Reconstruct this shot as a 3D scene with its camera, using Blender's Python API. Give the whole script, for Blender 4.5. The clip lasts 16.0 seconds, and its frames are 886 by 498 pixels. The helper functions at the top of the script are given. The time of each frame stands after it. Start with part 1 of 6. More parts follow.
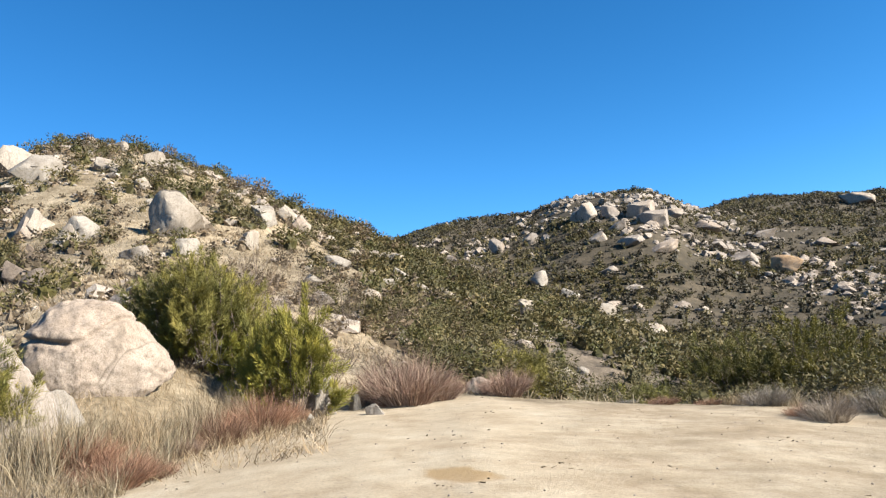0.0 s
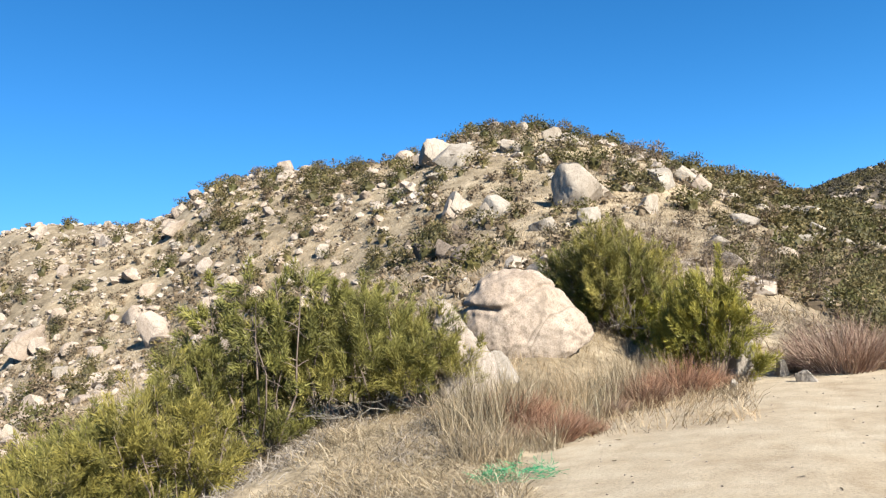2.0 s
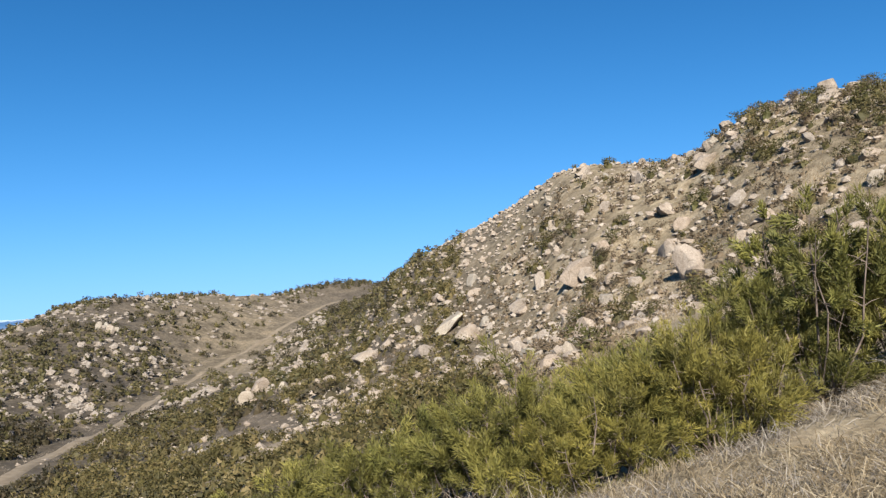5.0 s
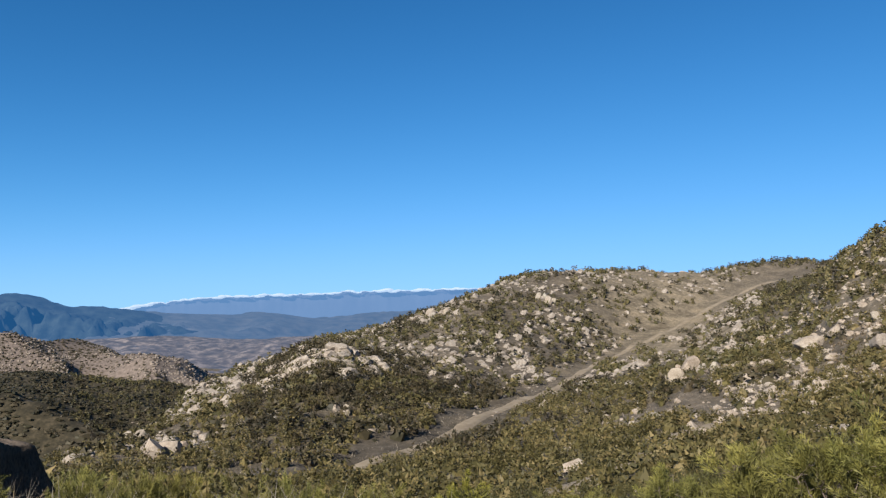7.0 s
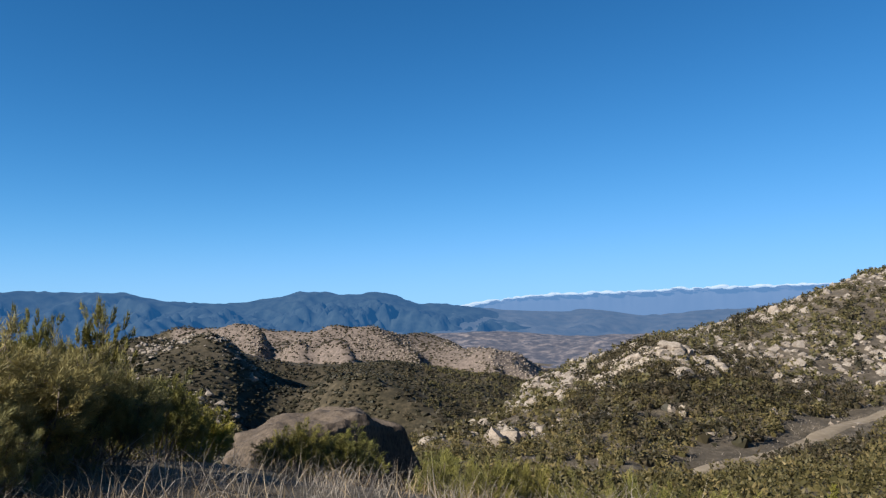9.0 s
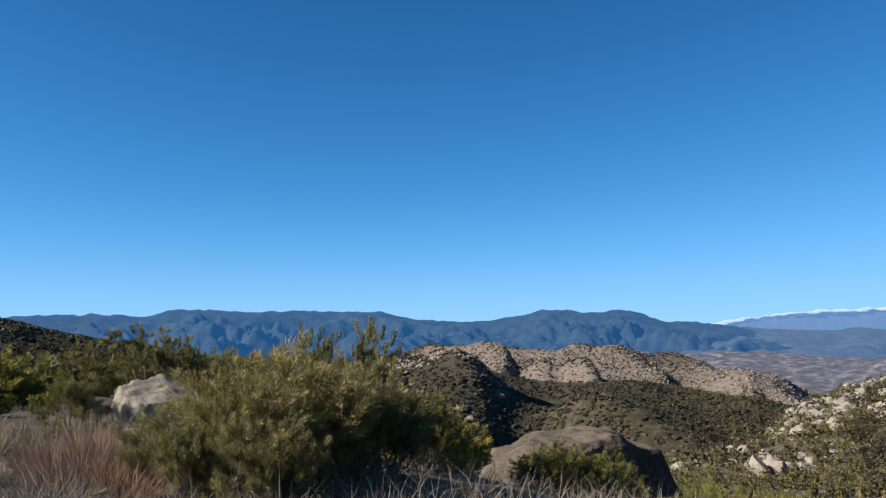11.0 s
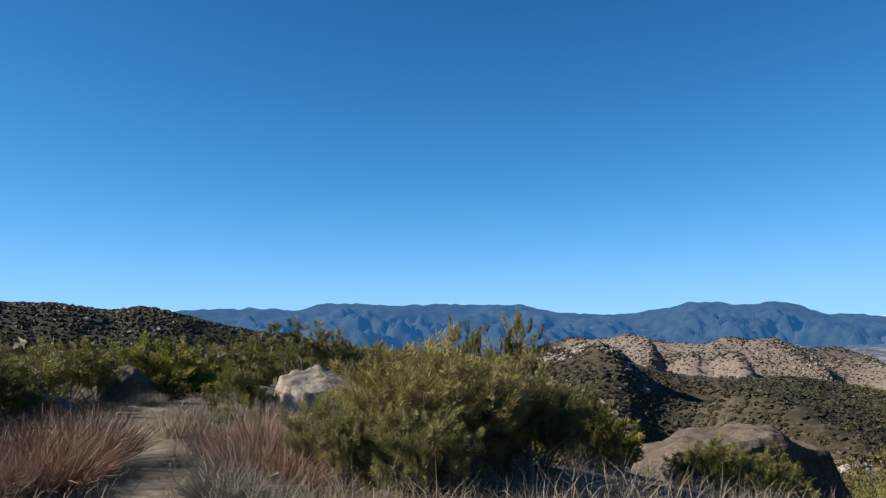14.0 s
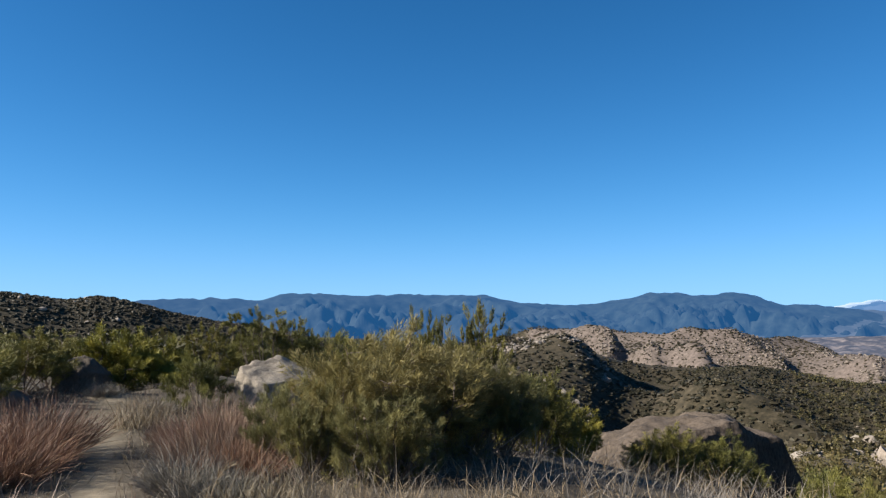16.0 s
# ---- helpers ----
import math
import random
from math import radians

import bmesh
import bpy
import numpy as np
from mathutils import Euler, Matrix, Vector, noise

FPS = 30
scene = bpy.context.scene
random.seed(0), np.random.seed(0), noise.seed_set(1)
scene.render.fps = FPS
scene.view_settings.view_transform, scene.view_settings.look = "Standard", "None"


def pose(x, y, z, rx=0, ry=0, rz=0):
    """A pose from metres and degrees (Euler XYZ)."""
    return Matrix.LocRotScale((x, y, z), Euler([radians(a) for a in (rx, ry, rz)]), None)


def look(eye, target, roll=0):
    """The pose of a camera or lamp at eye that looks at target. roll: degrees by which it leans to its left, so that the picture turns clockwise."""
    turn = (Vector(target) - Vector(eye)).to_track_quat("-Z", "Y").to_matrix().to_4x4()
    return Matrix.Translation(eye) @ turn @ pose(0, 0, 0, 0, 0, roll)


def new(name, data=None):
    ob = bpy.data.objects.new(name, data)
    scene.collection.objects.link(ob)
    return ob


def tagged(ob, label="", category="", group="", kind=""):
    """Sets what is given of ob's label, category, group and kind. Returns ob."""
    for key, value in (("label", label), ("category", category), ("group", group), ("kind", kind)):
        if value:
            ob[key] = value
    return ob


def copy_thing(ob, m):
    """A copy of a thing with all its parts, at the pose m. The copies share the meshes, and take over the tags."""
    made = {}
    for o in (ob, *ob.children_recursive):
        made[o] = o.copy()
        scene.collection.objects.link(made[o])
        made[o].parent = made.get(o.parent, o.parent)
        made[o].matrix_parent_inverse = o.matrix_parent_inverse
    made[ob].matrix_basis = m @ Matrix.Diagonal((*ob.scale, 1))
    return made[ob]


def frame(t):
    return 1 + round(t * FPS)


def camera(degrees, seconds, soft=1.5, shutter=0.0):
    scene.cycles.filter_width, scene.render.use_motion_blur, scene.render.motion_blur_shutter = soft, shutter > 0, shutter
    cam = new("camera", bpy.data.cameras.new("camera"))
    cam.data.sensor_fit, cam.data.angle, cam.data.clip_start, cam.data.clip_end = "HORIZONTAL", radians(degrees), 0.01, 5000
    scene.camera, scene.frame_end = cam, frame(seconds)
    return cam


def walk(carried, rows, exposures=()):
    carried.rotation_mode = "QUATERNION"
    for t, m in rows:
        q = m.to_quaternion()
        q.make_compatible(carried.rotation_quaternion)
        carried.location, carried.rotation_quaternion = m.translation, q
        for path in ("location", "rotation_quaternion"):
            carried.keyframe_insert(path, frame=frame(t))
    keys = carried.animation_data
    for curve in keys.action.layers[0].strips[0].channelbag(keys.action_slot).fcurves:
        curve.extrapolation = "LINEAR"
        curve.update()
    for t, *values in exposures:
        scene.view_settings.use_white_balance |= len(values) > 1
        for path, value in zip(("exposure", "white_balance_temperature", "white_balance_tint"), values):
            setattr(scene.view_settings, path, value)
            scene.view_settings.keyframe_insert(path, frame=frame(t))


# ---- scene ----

# ---------------------------------------------------------------- camera
EYE = 1.6
cam = camera(59.8, 16.0, soft=1.3)
# seconds, heading to the left of the y axis, tilt, lean
TURNS = [
    (0.0, 0.34, 6.65, 5.79), (0.5, 7.99, 7.27, 5.69), (1.0, 15.93, 7.27, 5.82), (1.5, 21.74, 7.35, 6.09), (2.0, 29.61, 7.15, 6.06),
    (2.5, 35.95, 6.86, 6.00), (3.0, 42.22, 6.84, 5.41), (5.3, 72.82, 5.13, 2.36), (5.5, 76.58, 5.08, 2.06), (6.0, 83.78, 4.78, 1.36),
    (6.5, 91.50, 4.44, 0.58), (7.0, 98.47, 4.25, 0.01), (7.5, 103.90, 4.22, -0.08), (8.0, 110.05, 4.21, -0.20), (8.5, 117.10, 4.12, -0.20),
    (9.0, 122.49, 4.04, -0.00), (9.5, 125.49, 3.95, 0.00), (10.0, 131.17, 4.40, -0.10), (10.2, 133.25, 4.59, -0.19), (12.3, 146.40, 6.28, 0.58),
    (12.5, 146.53, 6.28, 0.49), (13.0, 146.98, 5.98, 0.24), (13.5, 149.22, 5.42, 0.19), (14.0, 150.72, 4.88, 0.16), (14.5, 151.37, 4.32, 0.23),
    (15.0, 151.51, 4.00, 0.39), (15.5, 150.53, 4.01, 0.21), (16.0, 148.03, 4.15, 0.07)]
ARM = 0.5
PATH = [(t, pose(-ARM * math.sin(radians(h)), ARM * math.cos(radians(h)), EYE, 90 + p, l, h)) for t, h, p, l in TURNS]
walk(cam, PATH, exposures=[(0.0, 1.74), (2.0, 1.78), (3.0, 1.64), (5.5, 1.18), (8.0, 1.06), (16.0, 1.15)])

# ---------------------------------------------------------------- sky and sun
SUN_BEARING, SUN_RISE = 247.0, 31.0
world = bpy.data.worlds.new("sky")
scene.world = world
world.use_nodes = True
wn = world.node_tree.nodes
wn.clear()
sky = wn.new("ShaderNodeTexSky")
sky.sky_type, sky.sun_disc = "NISHITA", False
sky.sun_elevation, sky.sun_rotation = radians(SUN_RISE), radians(360 - SUN_BEARING)
sky.altitude, sky.air_density, sky.dust_density, sky.ozone_density = 1500, 0.55, 0.0, 1.2
back = wn.new("ShaderNodeBackground")
back.inputs["Strength"].default_value = 0.1
wout = wn.new("ShaderNodeOutputWorld")
deep = wn.new("ShaderNodeHueSaturation")
deep.inputs["Saturation"].default_value = 1.1
world.node_tree.links.new(sky.outputs[0], deep.inputs["Color"])
cool = wn.new("ShaderNodeMix")
cool.data_type, cool.blend_type = "RGBA", "MULTIPLY"
cool.inputs[0].default_value, cool.inputs[7].default_value = 1.0, (0.42, 0.84, 1.2, 1)
world.node_tree.links.new(deep.outputs[0], cool.inputs[6])
even = wn.new("ShaderNodeMix")
even.data_type = "RGBA"
even.inputs[0].default_value, even.inputs[7].default_value = 0.2, (0.25, 1.7, 4.2, 1)
world.node_tree.links.new(cool.outputs[2], even.inputs[6])


def sky_node(kind, a, b):
    n = wn.new("ShaderNodeMath")
    n.operation = kind
    for sock, value in zip(n.inputs, (a, b)):
        if isinstance(value, (int, float)):
            sock.default_value = value
        else:
            world.node_tree.links.new(value, sock)
    return n.outputs[0]


# a deeper zenith and a paler, evener horizon: gain and ceiling of red, green and blue
parts, whole = wn.new("ShaderNodeSeparateColor"), wn.new("ShaderNodeCombineColor")
world.node_tree.links.new(even.outputs[2], parts.inputs[0])
for i, (gain, top) in enumerate(((13.6, 2.74), (5.3, 1.36), (2.16, 0.725))):
    bent = sky_node("MULTIPLY", sky_node("POWER", sky_node("MULTIPLY", parts.outputs[i], 0.16), 1.9), gain)
    bent = sky_node("DIVIDE", bent, sky_node("ADD", sky_node("MULTIPLY", bent, top), 1.0))
    world.node_tree.links.new(sky_node("MULTIPLY", bent, 4.9), whole.inputs[i])
world.node_tree.links.new(whole.outputs[0], back.inputs["Color"])
world.node_tree.links.new(back.outputs[0], wout.inputs["Surface"])
sun_data = bpy.data.lights.new("sun", "SUN")
sun_data.energy, sun_data.angle, sun_data.color = 4.8, radians(0.5), (1.0, 0.945, 0.855)
sun = new("sun", sun_data)
sun.matrix_world = look((-math.sin(radians(SUN_BEARING)) * 50, math.cos(radians(SUN_BEARING)) * 50, 50 * math.tan(radians(SUN_RISE))), (0, 0, 0))


# ---------------------------------------------------------------- numbers
def hash01(ix, iy, seed):
    h = (ix.astype(np.int64) * 374761393 + iy.astype(np.int64) * 668265263 + seed * 974711) & 0xFFFFFFFF
    h = ((h ^ (h >> 13)) * 1274126177) & 0xFFFFFFFF
    return ((h ^ (h >> 16)) & 0xFFFF) / 65535.0


def grain(x, y, size, seed=0):
    """Smooth noise from -1 to 1 with waves of about that size."""
    x, y = np.asarray(x, float) / size, np.asarray(y, float) / size
    ix, iy = np.floor(x), np.floor(y)
    fx, fy = x - ix, y - iy
    fx, fy = fx * fx * (3 - 2 * fx), fy * fy * (3 - 2 * fy)
    a, b = hash01(ix, iy, seed), hash01(ix + 1, iy, seed)
    c, d = hash01(ix, iy + 1, seed), hash01(ix + 1, iy + 1, seed)
    return 2 * ((a * (1 - fx) + b * fx) * (1 - fy) + (c * (1 - fx) + d * fx) * fy) - 1


def ramp01(x, a, b):
    t = np.clip((np.asarray(x, float) - a) / (b - a), 0, 1)
    return t * t * (3 - 2 * t)


def slopes(xs, ys):
    """Slopes that let a cubic run through the knots without overshooting; knots along the first axis."""
    h, d = np.diff(xs, axis=0), np.diff(ys, axis=0) / np.maximum(np.diff(xs, axis=0), 1e-9)
    m = np.zeros_like(ys)
    m[0], m[-1] = d[0], d[-1]
    w1, w2 = 2 * h[1:] + h[:-1], h[1:] + 2 * h[:-1]
    ok = d[:-1] * d[1:] > 0
    with np.errstate(divide="ignore", invalid="ignore"):
        m[1:-1] = np.where(ok, (w1 + w2) / (w1 / d[:-1] + w2 / d[1:]), 0)
    return m


def run_through(xs, ys, x, soft=False):
    """The value at x of the curve through the knots; xs and ys are (knots, n) and x is (n,)."""
    m = slopes(xs, ys)
    if soft:
        d, h = np.diff(ys[:4], axis=0) / np.diff(xs[:4], axis=0), np.diff(xs[:4], axis=0)
        m[1:3] = (d[:2] * h[1:3] + d[1:3] * h[:2]) / (h[:2] + h[1:3])
    i = np.clip((xs[1:-1] <= x).sum(axis=0), 0, len(xs) - 2)
    n = np.arange(xs.shape[1])
    x0, x1, y0, y1, m0, m1 = xs[i, n], xs[i + 1, n], ys[i, n], ys[i + 1, n], m[i, n], m[i + 1, n]
    h = np.maximum(x1 - x0, 1e-9)
    t = np.clip((x - x0) / h, 0, 1)
    return (2 * t**3 - 3 * t**2 + 1) * y0 + (t**3 - 2 * t**2 + t) * h * m0 + (-2 * t**3 + 3 * t**2) * y1 + (t**3 - t**2) * h * m1


def along(knots, column, az):
    k = np.array(knots, float)
    xs = np.repeat(k[:, :1], len(az), axis=1)
    return run_through(xs, np.repeat(k[:, column:column + 1], len(az), axis=1), az)


# ---------------------------------------------------------------- the land: lines round the yard
# Each line is (bearing to the left of the y axis, distance, angle above the eye's level).
YARD_EDGE = [(-60, 24, -6), (-28, 21, -7.1), (-20, 20, -6.5), (-14, 20, -6.0), (-6, 20, -5.0), (0, 20, -4.3), (6, 19, -4.32), (10, 18, -4.55), (14, 16.5, -5.05),
             (19, 14.5, -6.0), (24, 11.5, -7.7), (30, 9, -9.8), (38, 8, -11.3), (50, 7, -13.5), (65, 6.5, -15.5), (90, 6, -18), (120, 6.5, -16.5),
             (140, 7, -13.6), (155, 8, -11.6), (168, 12, -7.6), (180, 14, -6.5), (210, 20, -4.8), (300, 24, -6)]
TOE = [(-60, 42, -7), (-30, 40, -8), (-15, 38, -8), (-4, 32, -5.0), (2, 28, -2.5), (10, 24, -1.4), (18, 19.5, -0.6), (24, 17, -1.4), (32, 16, -3.2), (40, 15, -5.2), (48, 15, -8.0),
       (60, 15, -12.0), (75, 16, -14.5), (90, 18, -16.5), (110, 18, -17), (125, 18, -14.5), (135, 17, -12), (148, 16, -9.5), (160, 20, -5.6), (180, 25, -4.6), (210, 40, -4), (300, 42, -7)]
HILLSIDE = [(-60, 56, -5), (-30, 54, -5.5), (-18, 52, -4.5), (-10, 50, -2.5), (-2, 46, 0.0), (2.5, 44, 2.0), (10, 43, 5.5), (17, 44, 7.0), (24, 46, 7.4), (33, 50, 5.5), (45, 55, 1.5), (57, 66, -1.5),
            (66, 80, -4), (72, 85, -5.5), (78, 80, -7.5), (83, 68, -9.3), (90, 50, -12.3), (100, 42, -14), (110, 38, -14.3), (125, 38, -13.6), (140, 38, -11.5), (155, 40, -7.5),
            (168, 44, -5.2), (180, 44, -5), (300, 56, -5)]
FIRST_CREST = [(-60, 66, -4), (-30, 66, -4), (-18, 66, -2.6), (-10, 75, 0.6), (-2, 82, 4.0), (2.5, 86, 6.4), (10, 88, 9.6), (17, 92, 13.0), (24, 95, 14.5), (30, 96, 13.5), (36, 100, 12.8),
               (41, 104, 13.0), (45, 110, 12.2), (50, 124, 10.1), (57, 142, 10.3), (62, 160, 7.9), (67, 182, 5.5), (71, 205, 3.4), (74.5, 215, -0.6), (78, 200, -2.2), (83, 150, -5.3),
               (90, 92, -9.8), (100, 72, -11.8), (110, 60, -12.8), (130, 64, -12.2), (150, 64, -9.5), (168, 70, -6), (180, 70, -6), (300, 66, -4)]
DIP = [(-60, 90, -4), (-30, 90, -4.2), (-18, 92, -2.8), (-10, 104, 0.2), (-2, 112, 3.4), (2.5, 118, 5.4), (10, 125, 6), (24, 135, 8), (45, 150, 8), (57, 190, 6), (67, 250, 3), (71, 330, 2),
       (74.5, 410, 1.8), (80, 330, -0.5), (85, 262, -2.8), (90, 182, -5.7), (95, 142, -7.9), (100, 106, -10.0), (107, 86, -11.8), (110, 80, -12.1), (118, 88, -11.3), (130, 90, -11.4),
       (150, 90, -10), (168, 105, -7.5), (180, 105, -7.5), (300, 90, -4)]
SECOND_CREST = [(-60, 330, 5.5), (-30.5, 335, 6.1), (-26, 335, 6.7), (-22, 325, 7.1), (-19, 275, 6.9), (-16.6, 255, 8.1), (-14.7, 250, 8.8), (-9.7, 255, 8.6), (-6.7, 270, 8.0), (-1.2, 300, 7.8),
                (2.5, 310, 7.0), (10, 310, 4), (24, 310, 3), (45, 350, 2), (60, 420, 2), (71, 470, 2.6), (74.5, 480, 3.2), (77.5, 460, 3.0), (80, 430, 2.3), (88, 380, 2.5), (93.4, 350, 2.0),
                (96, 330, 1.0), (100, 310, -0.5), (103, 300, -1.4), (107, 285, -2.2), (111.5, 262, -3.8), (115.6, 225, -5.6), (118, 170, -7.8), (122, 128, -9.4), (130, 110, -11), (150, 120, -10.5),
                (168, 140, -8.5), (180, 140, -8.5), (300, 330, 5.5)]
HOLLOW = [(-60, 430, 3), (0, 430, 3), (60, 520, 1), (88, 480, -2), (100, 400, -6), (112, 320, -10.5), (120, 280, -11.5), (130, 230, -11.5), (150, 230, -9.5), (180, 240, -7), (300, 430, 3)]
DARK_HILL = [(-60, 560, 2), (60, 600, 0), (90, 600, -4), (110, 500, -7.5), (115, 460, -6.3), (119.4, 455, -5.3), (122.7, 450, -4.9), (127.3, 430, -4.4), (131, 412, -4.6), (133.5, 408, -4.5), (135.7, 408, -4.0), (138, 410, -3.0),
             (140.4, 415, -2.6), (143, 415, -2.7), (146, 420, -3.1), (150, 420, -3.3), (158, 420, -3.8), (180, 430, -3.2), (300, 560, 2)]
FAR_HOLLOW = [(-60, 680, 0), (60, 700, -3), (110, 620, -8), (125, 610, -6.5), (142, 560, -5), (160, 540, -4.5), (180, 540, -3.5), (300, 680, 0)]
FAR_HILL = [(-60, 900, 0), (60, 900, -4), (105, 760, -7.5), (114.9, 720, -5.7), (116.6, 760, -4.5), (118.6, 820, -3.3), (122, 880, -2.75), (124.6, 900, -2.8), (127.5, 900, -2.3), (129.5, 900, -2.15), (133.5, 900, -2.4),
            (138.4, 860, -1.85), (143.2, 800, -2.6), (150, 700, -3), (156, 660, -2.6), (160.8, 650, -1.9), (163.2, 650, -1.4), (167.2, 650, -0.6), (172.1, 650, 0.6), (173.6, 650, 0.4),
            (176.8, 650, 0.85), (181.4, 650, 1.15), (190, 650, 1.6), (300, 900, 0)]
VALLEY_EDGE = [(-60, 1300, -3), (60, 1300, -6), (90, 1100, -7), (118, 1250, -5.6), (140, 1300, -5.2), (170, 1000, -3), (300, 1300, -3)]
VALLEY_FLOOR = [(-60, 2600, -3), (60, 2600, -3.2), (120, 2400, -3.6), (180, 2400, -3.3), (300, 2600, -3)]
LINES = [YARD_EDGE, TOE, HILLSIDE, FIRST_CREST, DIP, SECOND_CREST, HOLLOW, DARK_HILL, FAR_HOLLOW, FAR_HILL, VALLEY_EDGE, VALLEY_FLOOR]


FAR_SPURS = [(124.3, 1.8, 0.7, 16), (130.4, 2.6, 0.9, 24), (133.4, 1.2, 0.6, 14), (136.6, 2.0, 0.8, 15), (141.0, 2.0, 0.9, 6), (119.6, 1.6, 0.8, 12)]


def land(az, r):
    """The ground's height at a bearing in degrees and a distance."""
    az, r = np.atleast_1d(np.asarray(az, float)), np.atleast_1d(np.asarray(r, float))
    rs, zs = [np.zeros_like(az)], [np.zeros_like(az)]
    edge = along(YARD_EDGE, 1, az)
    rs.append(edge * 0.86)
    zs.append((EYE + edge * np.tan(np.radians(along(YARD_EDGE, 2, az)))) * 0.86)
    for line in LINES:
        rr = np.maximum(along(line, 1, az), rs[-1] * 1.03 + 0.1)
        rs.append(rr)
        zs.append(EYE + rr * np.tan(np.radians(along(line, 2, az))))
    rs.append(np.full_like(az, 4950.0))
    zs.append(np.full_like(az, -200.0))
    z = run_through(np.array(rs), np.array(zs), r, True)
    x, y = -np.sin(np.radians(az)) * r, np.cos(np.radians(az)) * r
    out = ramp01(r, edge * 0.9, edge * 1.5)
    z = z + out * (0.08 * grain(x, y, 0.9, 1) + 0.16 * grain(x, y, 2.6, 2))
    z = z + ramp01(r, 20, 60) * (0.35 * grain(x, y, 8, 3) + 0.5 * grain(x, y, 19, 4))
    z = z + ramp01(r, 90, 260) * (1.6 * grain(x, y, 42, 5) + 1.5 * grain(x, y, 95, 6) + 0.8 * (0.3 - np.abs(grain(x, y, 17, 13))))
    z = z + 6.5 * np.exp(-((az - 107) / 4.2) ** 2 - ((r - 165) / 30) ** 2)
    far = ramp01(r, 420, 800) * (1 - ramp01(r, 1000, 1600))
    spurs = 0
    for c, left, right, tall in FAR_SPURS:
        d = az - c - (r - 800) * 0.007 - 0.5 * grain(x, y, 60, 14)
        spurs = spurs + tall * np.exp(-(d / np.where(d > 0, left, right)) ** 2)
    z = z + ramp01(r, 590, 680) * (1 - ramp01(r, 800, 880)) * (1 - ramp01(az, 143, 149)) * (spurs - 8)
    z = z + ramp01(r, 220, 300) * (1 - ramp01(r, 420, 470)) * ramp01(az, 112, 118) * (15 * (0.3 - np.abs(grain(x, y, 105, 15))) + 7 * (0.3 - np.abs(grain(x, y, 46, 16))))
    d = az - 139.4 - (r - 400) * 0.012
    z = z + ramp01(r, 230, 330) * (1 - ramp01(r, 412, 440)) * ramp01(az, 129, 133) * (1 - ramp01(az, 150, 158)) * 10 * (np.exp(-(d / np.where(d > 0, 7.0, 3.6)) ** 2) - 1)
    far = far * (1 - 0.8 * ramp01(az, 148, 154))
    z = z + far * (30 * (0.3 - np.abs(grain(x, y, 150, 7))) + 9 * (0.3 - np.abs(grain(x, y, 55, 8))) + 1.5 * grain(x, y, 22, 12))
    z = z + ramp01(r, 1500, 2500) * (1 - ramp01(r, 4000, 4900)) * 12 * grain(x, y, 400, 9)
    z = z + (1 - out) * (0.014 * grain(x, y, 3.5, 10) + 0.012 * grain(x, y, 0.8, 11))
    return z


def spot(az, r):
    return -math.sin(radians(az)) * r, math.cos(radians(az)) * r


def height(az, r):
    return float(land([az], [r])[0])


def where_seen(az, rise, near=6.0, far=1500.0):
    """The distance at which the ground, seen from the yard, first stands at that angle."""
    r = np.geomspace(near, far, 900)
    a = np.degrees(np.arctan2(land(np.full(900, az), r) - EYE, r))
    hit = np.nonzero(a >= rise)[0]
    return float(r[hit[0]]) if len(hit) else float(r[int(np.argmax(a))])


# ---------------------------------------------------------------- meshes from arrays
def tri_mesh(name, verts, tris, smooth=False, crisp=0):
    verts, tris = np.asarray(verts, np.float32), np.asarray(tris, np.int32)
    me = bpy.data.meshes.new(name)
    me.vertices.add(len(verts))
    me.vertices.foreach_set("co", verts.ravel())
    me.loops.add(len(tris) * 3)
    me.loops.foreach_set("vertex_index", tris.ravel())
    me.polygons.add(len(tris))
    me.polygons.foreach_set("loop_start", np.arange(0, len(tris) * 3, 3, dtype=np.int32))
    me.polygons.foreach_set("use_smooth", np.full(len(tris), smooth))
    me.update(calc_edges=True)
    me.validate()
    if crisp:
        me.set_sharp_from_angle(angle=radians(crisp))
    return me


def thing(name, me, material, parent=None, m=None):
    ob = new(name, me)
    if material and not me.materials:
        me.materials.append(material)
    if parent:
        ob.parent = parent
    if m is not None:
        ob.matrix_basis = m
    return ob


def joined(pieces):
    """One set of verts and tris out of several."""
    vs, ts, n = [], [], 0
    for v, t in pieces:
        vs.append(v)
        ts.append(t + n)
        n += len(v)
    return np.concatenate(vs), np.concatenate(ts)


def unit(v):
    return v / np.maximum(np.linalg.norm(v, axis=-1, keepdims=True), 1e-9)


# ---------------------------------------------------------------- materials
def shader(name, rough=0.9):
    mat = bpy.data.materials.new(name)
    mat.use_nodes = True
    nt = mat.node_tree
    bsdf = nt.nodes["Principled BSDF"]
    bsdf.inputs["Roughness"].default_value = rough
    bsdf.inputs["Specular IOR Level"].default_value = 0.25
    return mat, nt, bsdf


def noise_node(nt, scale, detail=4, rough=0.6, vector=None):
    n = nt.nodes.new("ShaderNodeTexNoise")
    n.inputs["Scale"].default_value, n.inputs["Detail"].default_value, n.inputs["Roughness"].default_value = scale, detail, rough
    if vector is None:
        vector = nt.nodes.new("ShaderNodeTexCoord").outputs["Object"]
    nt.links.new(vector, n.inputs["Vector"])
    return n.outputs["Fac"]


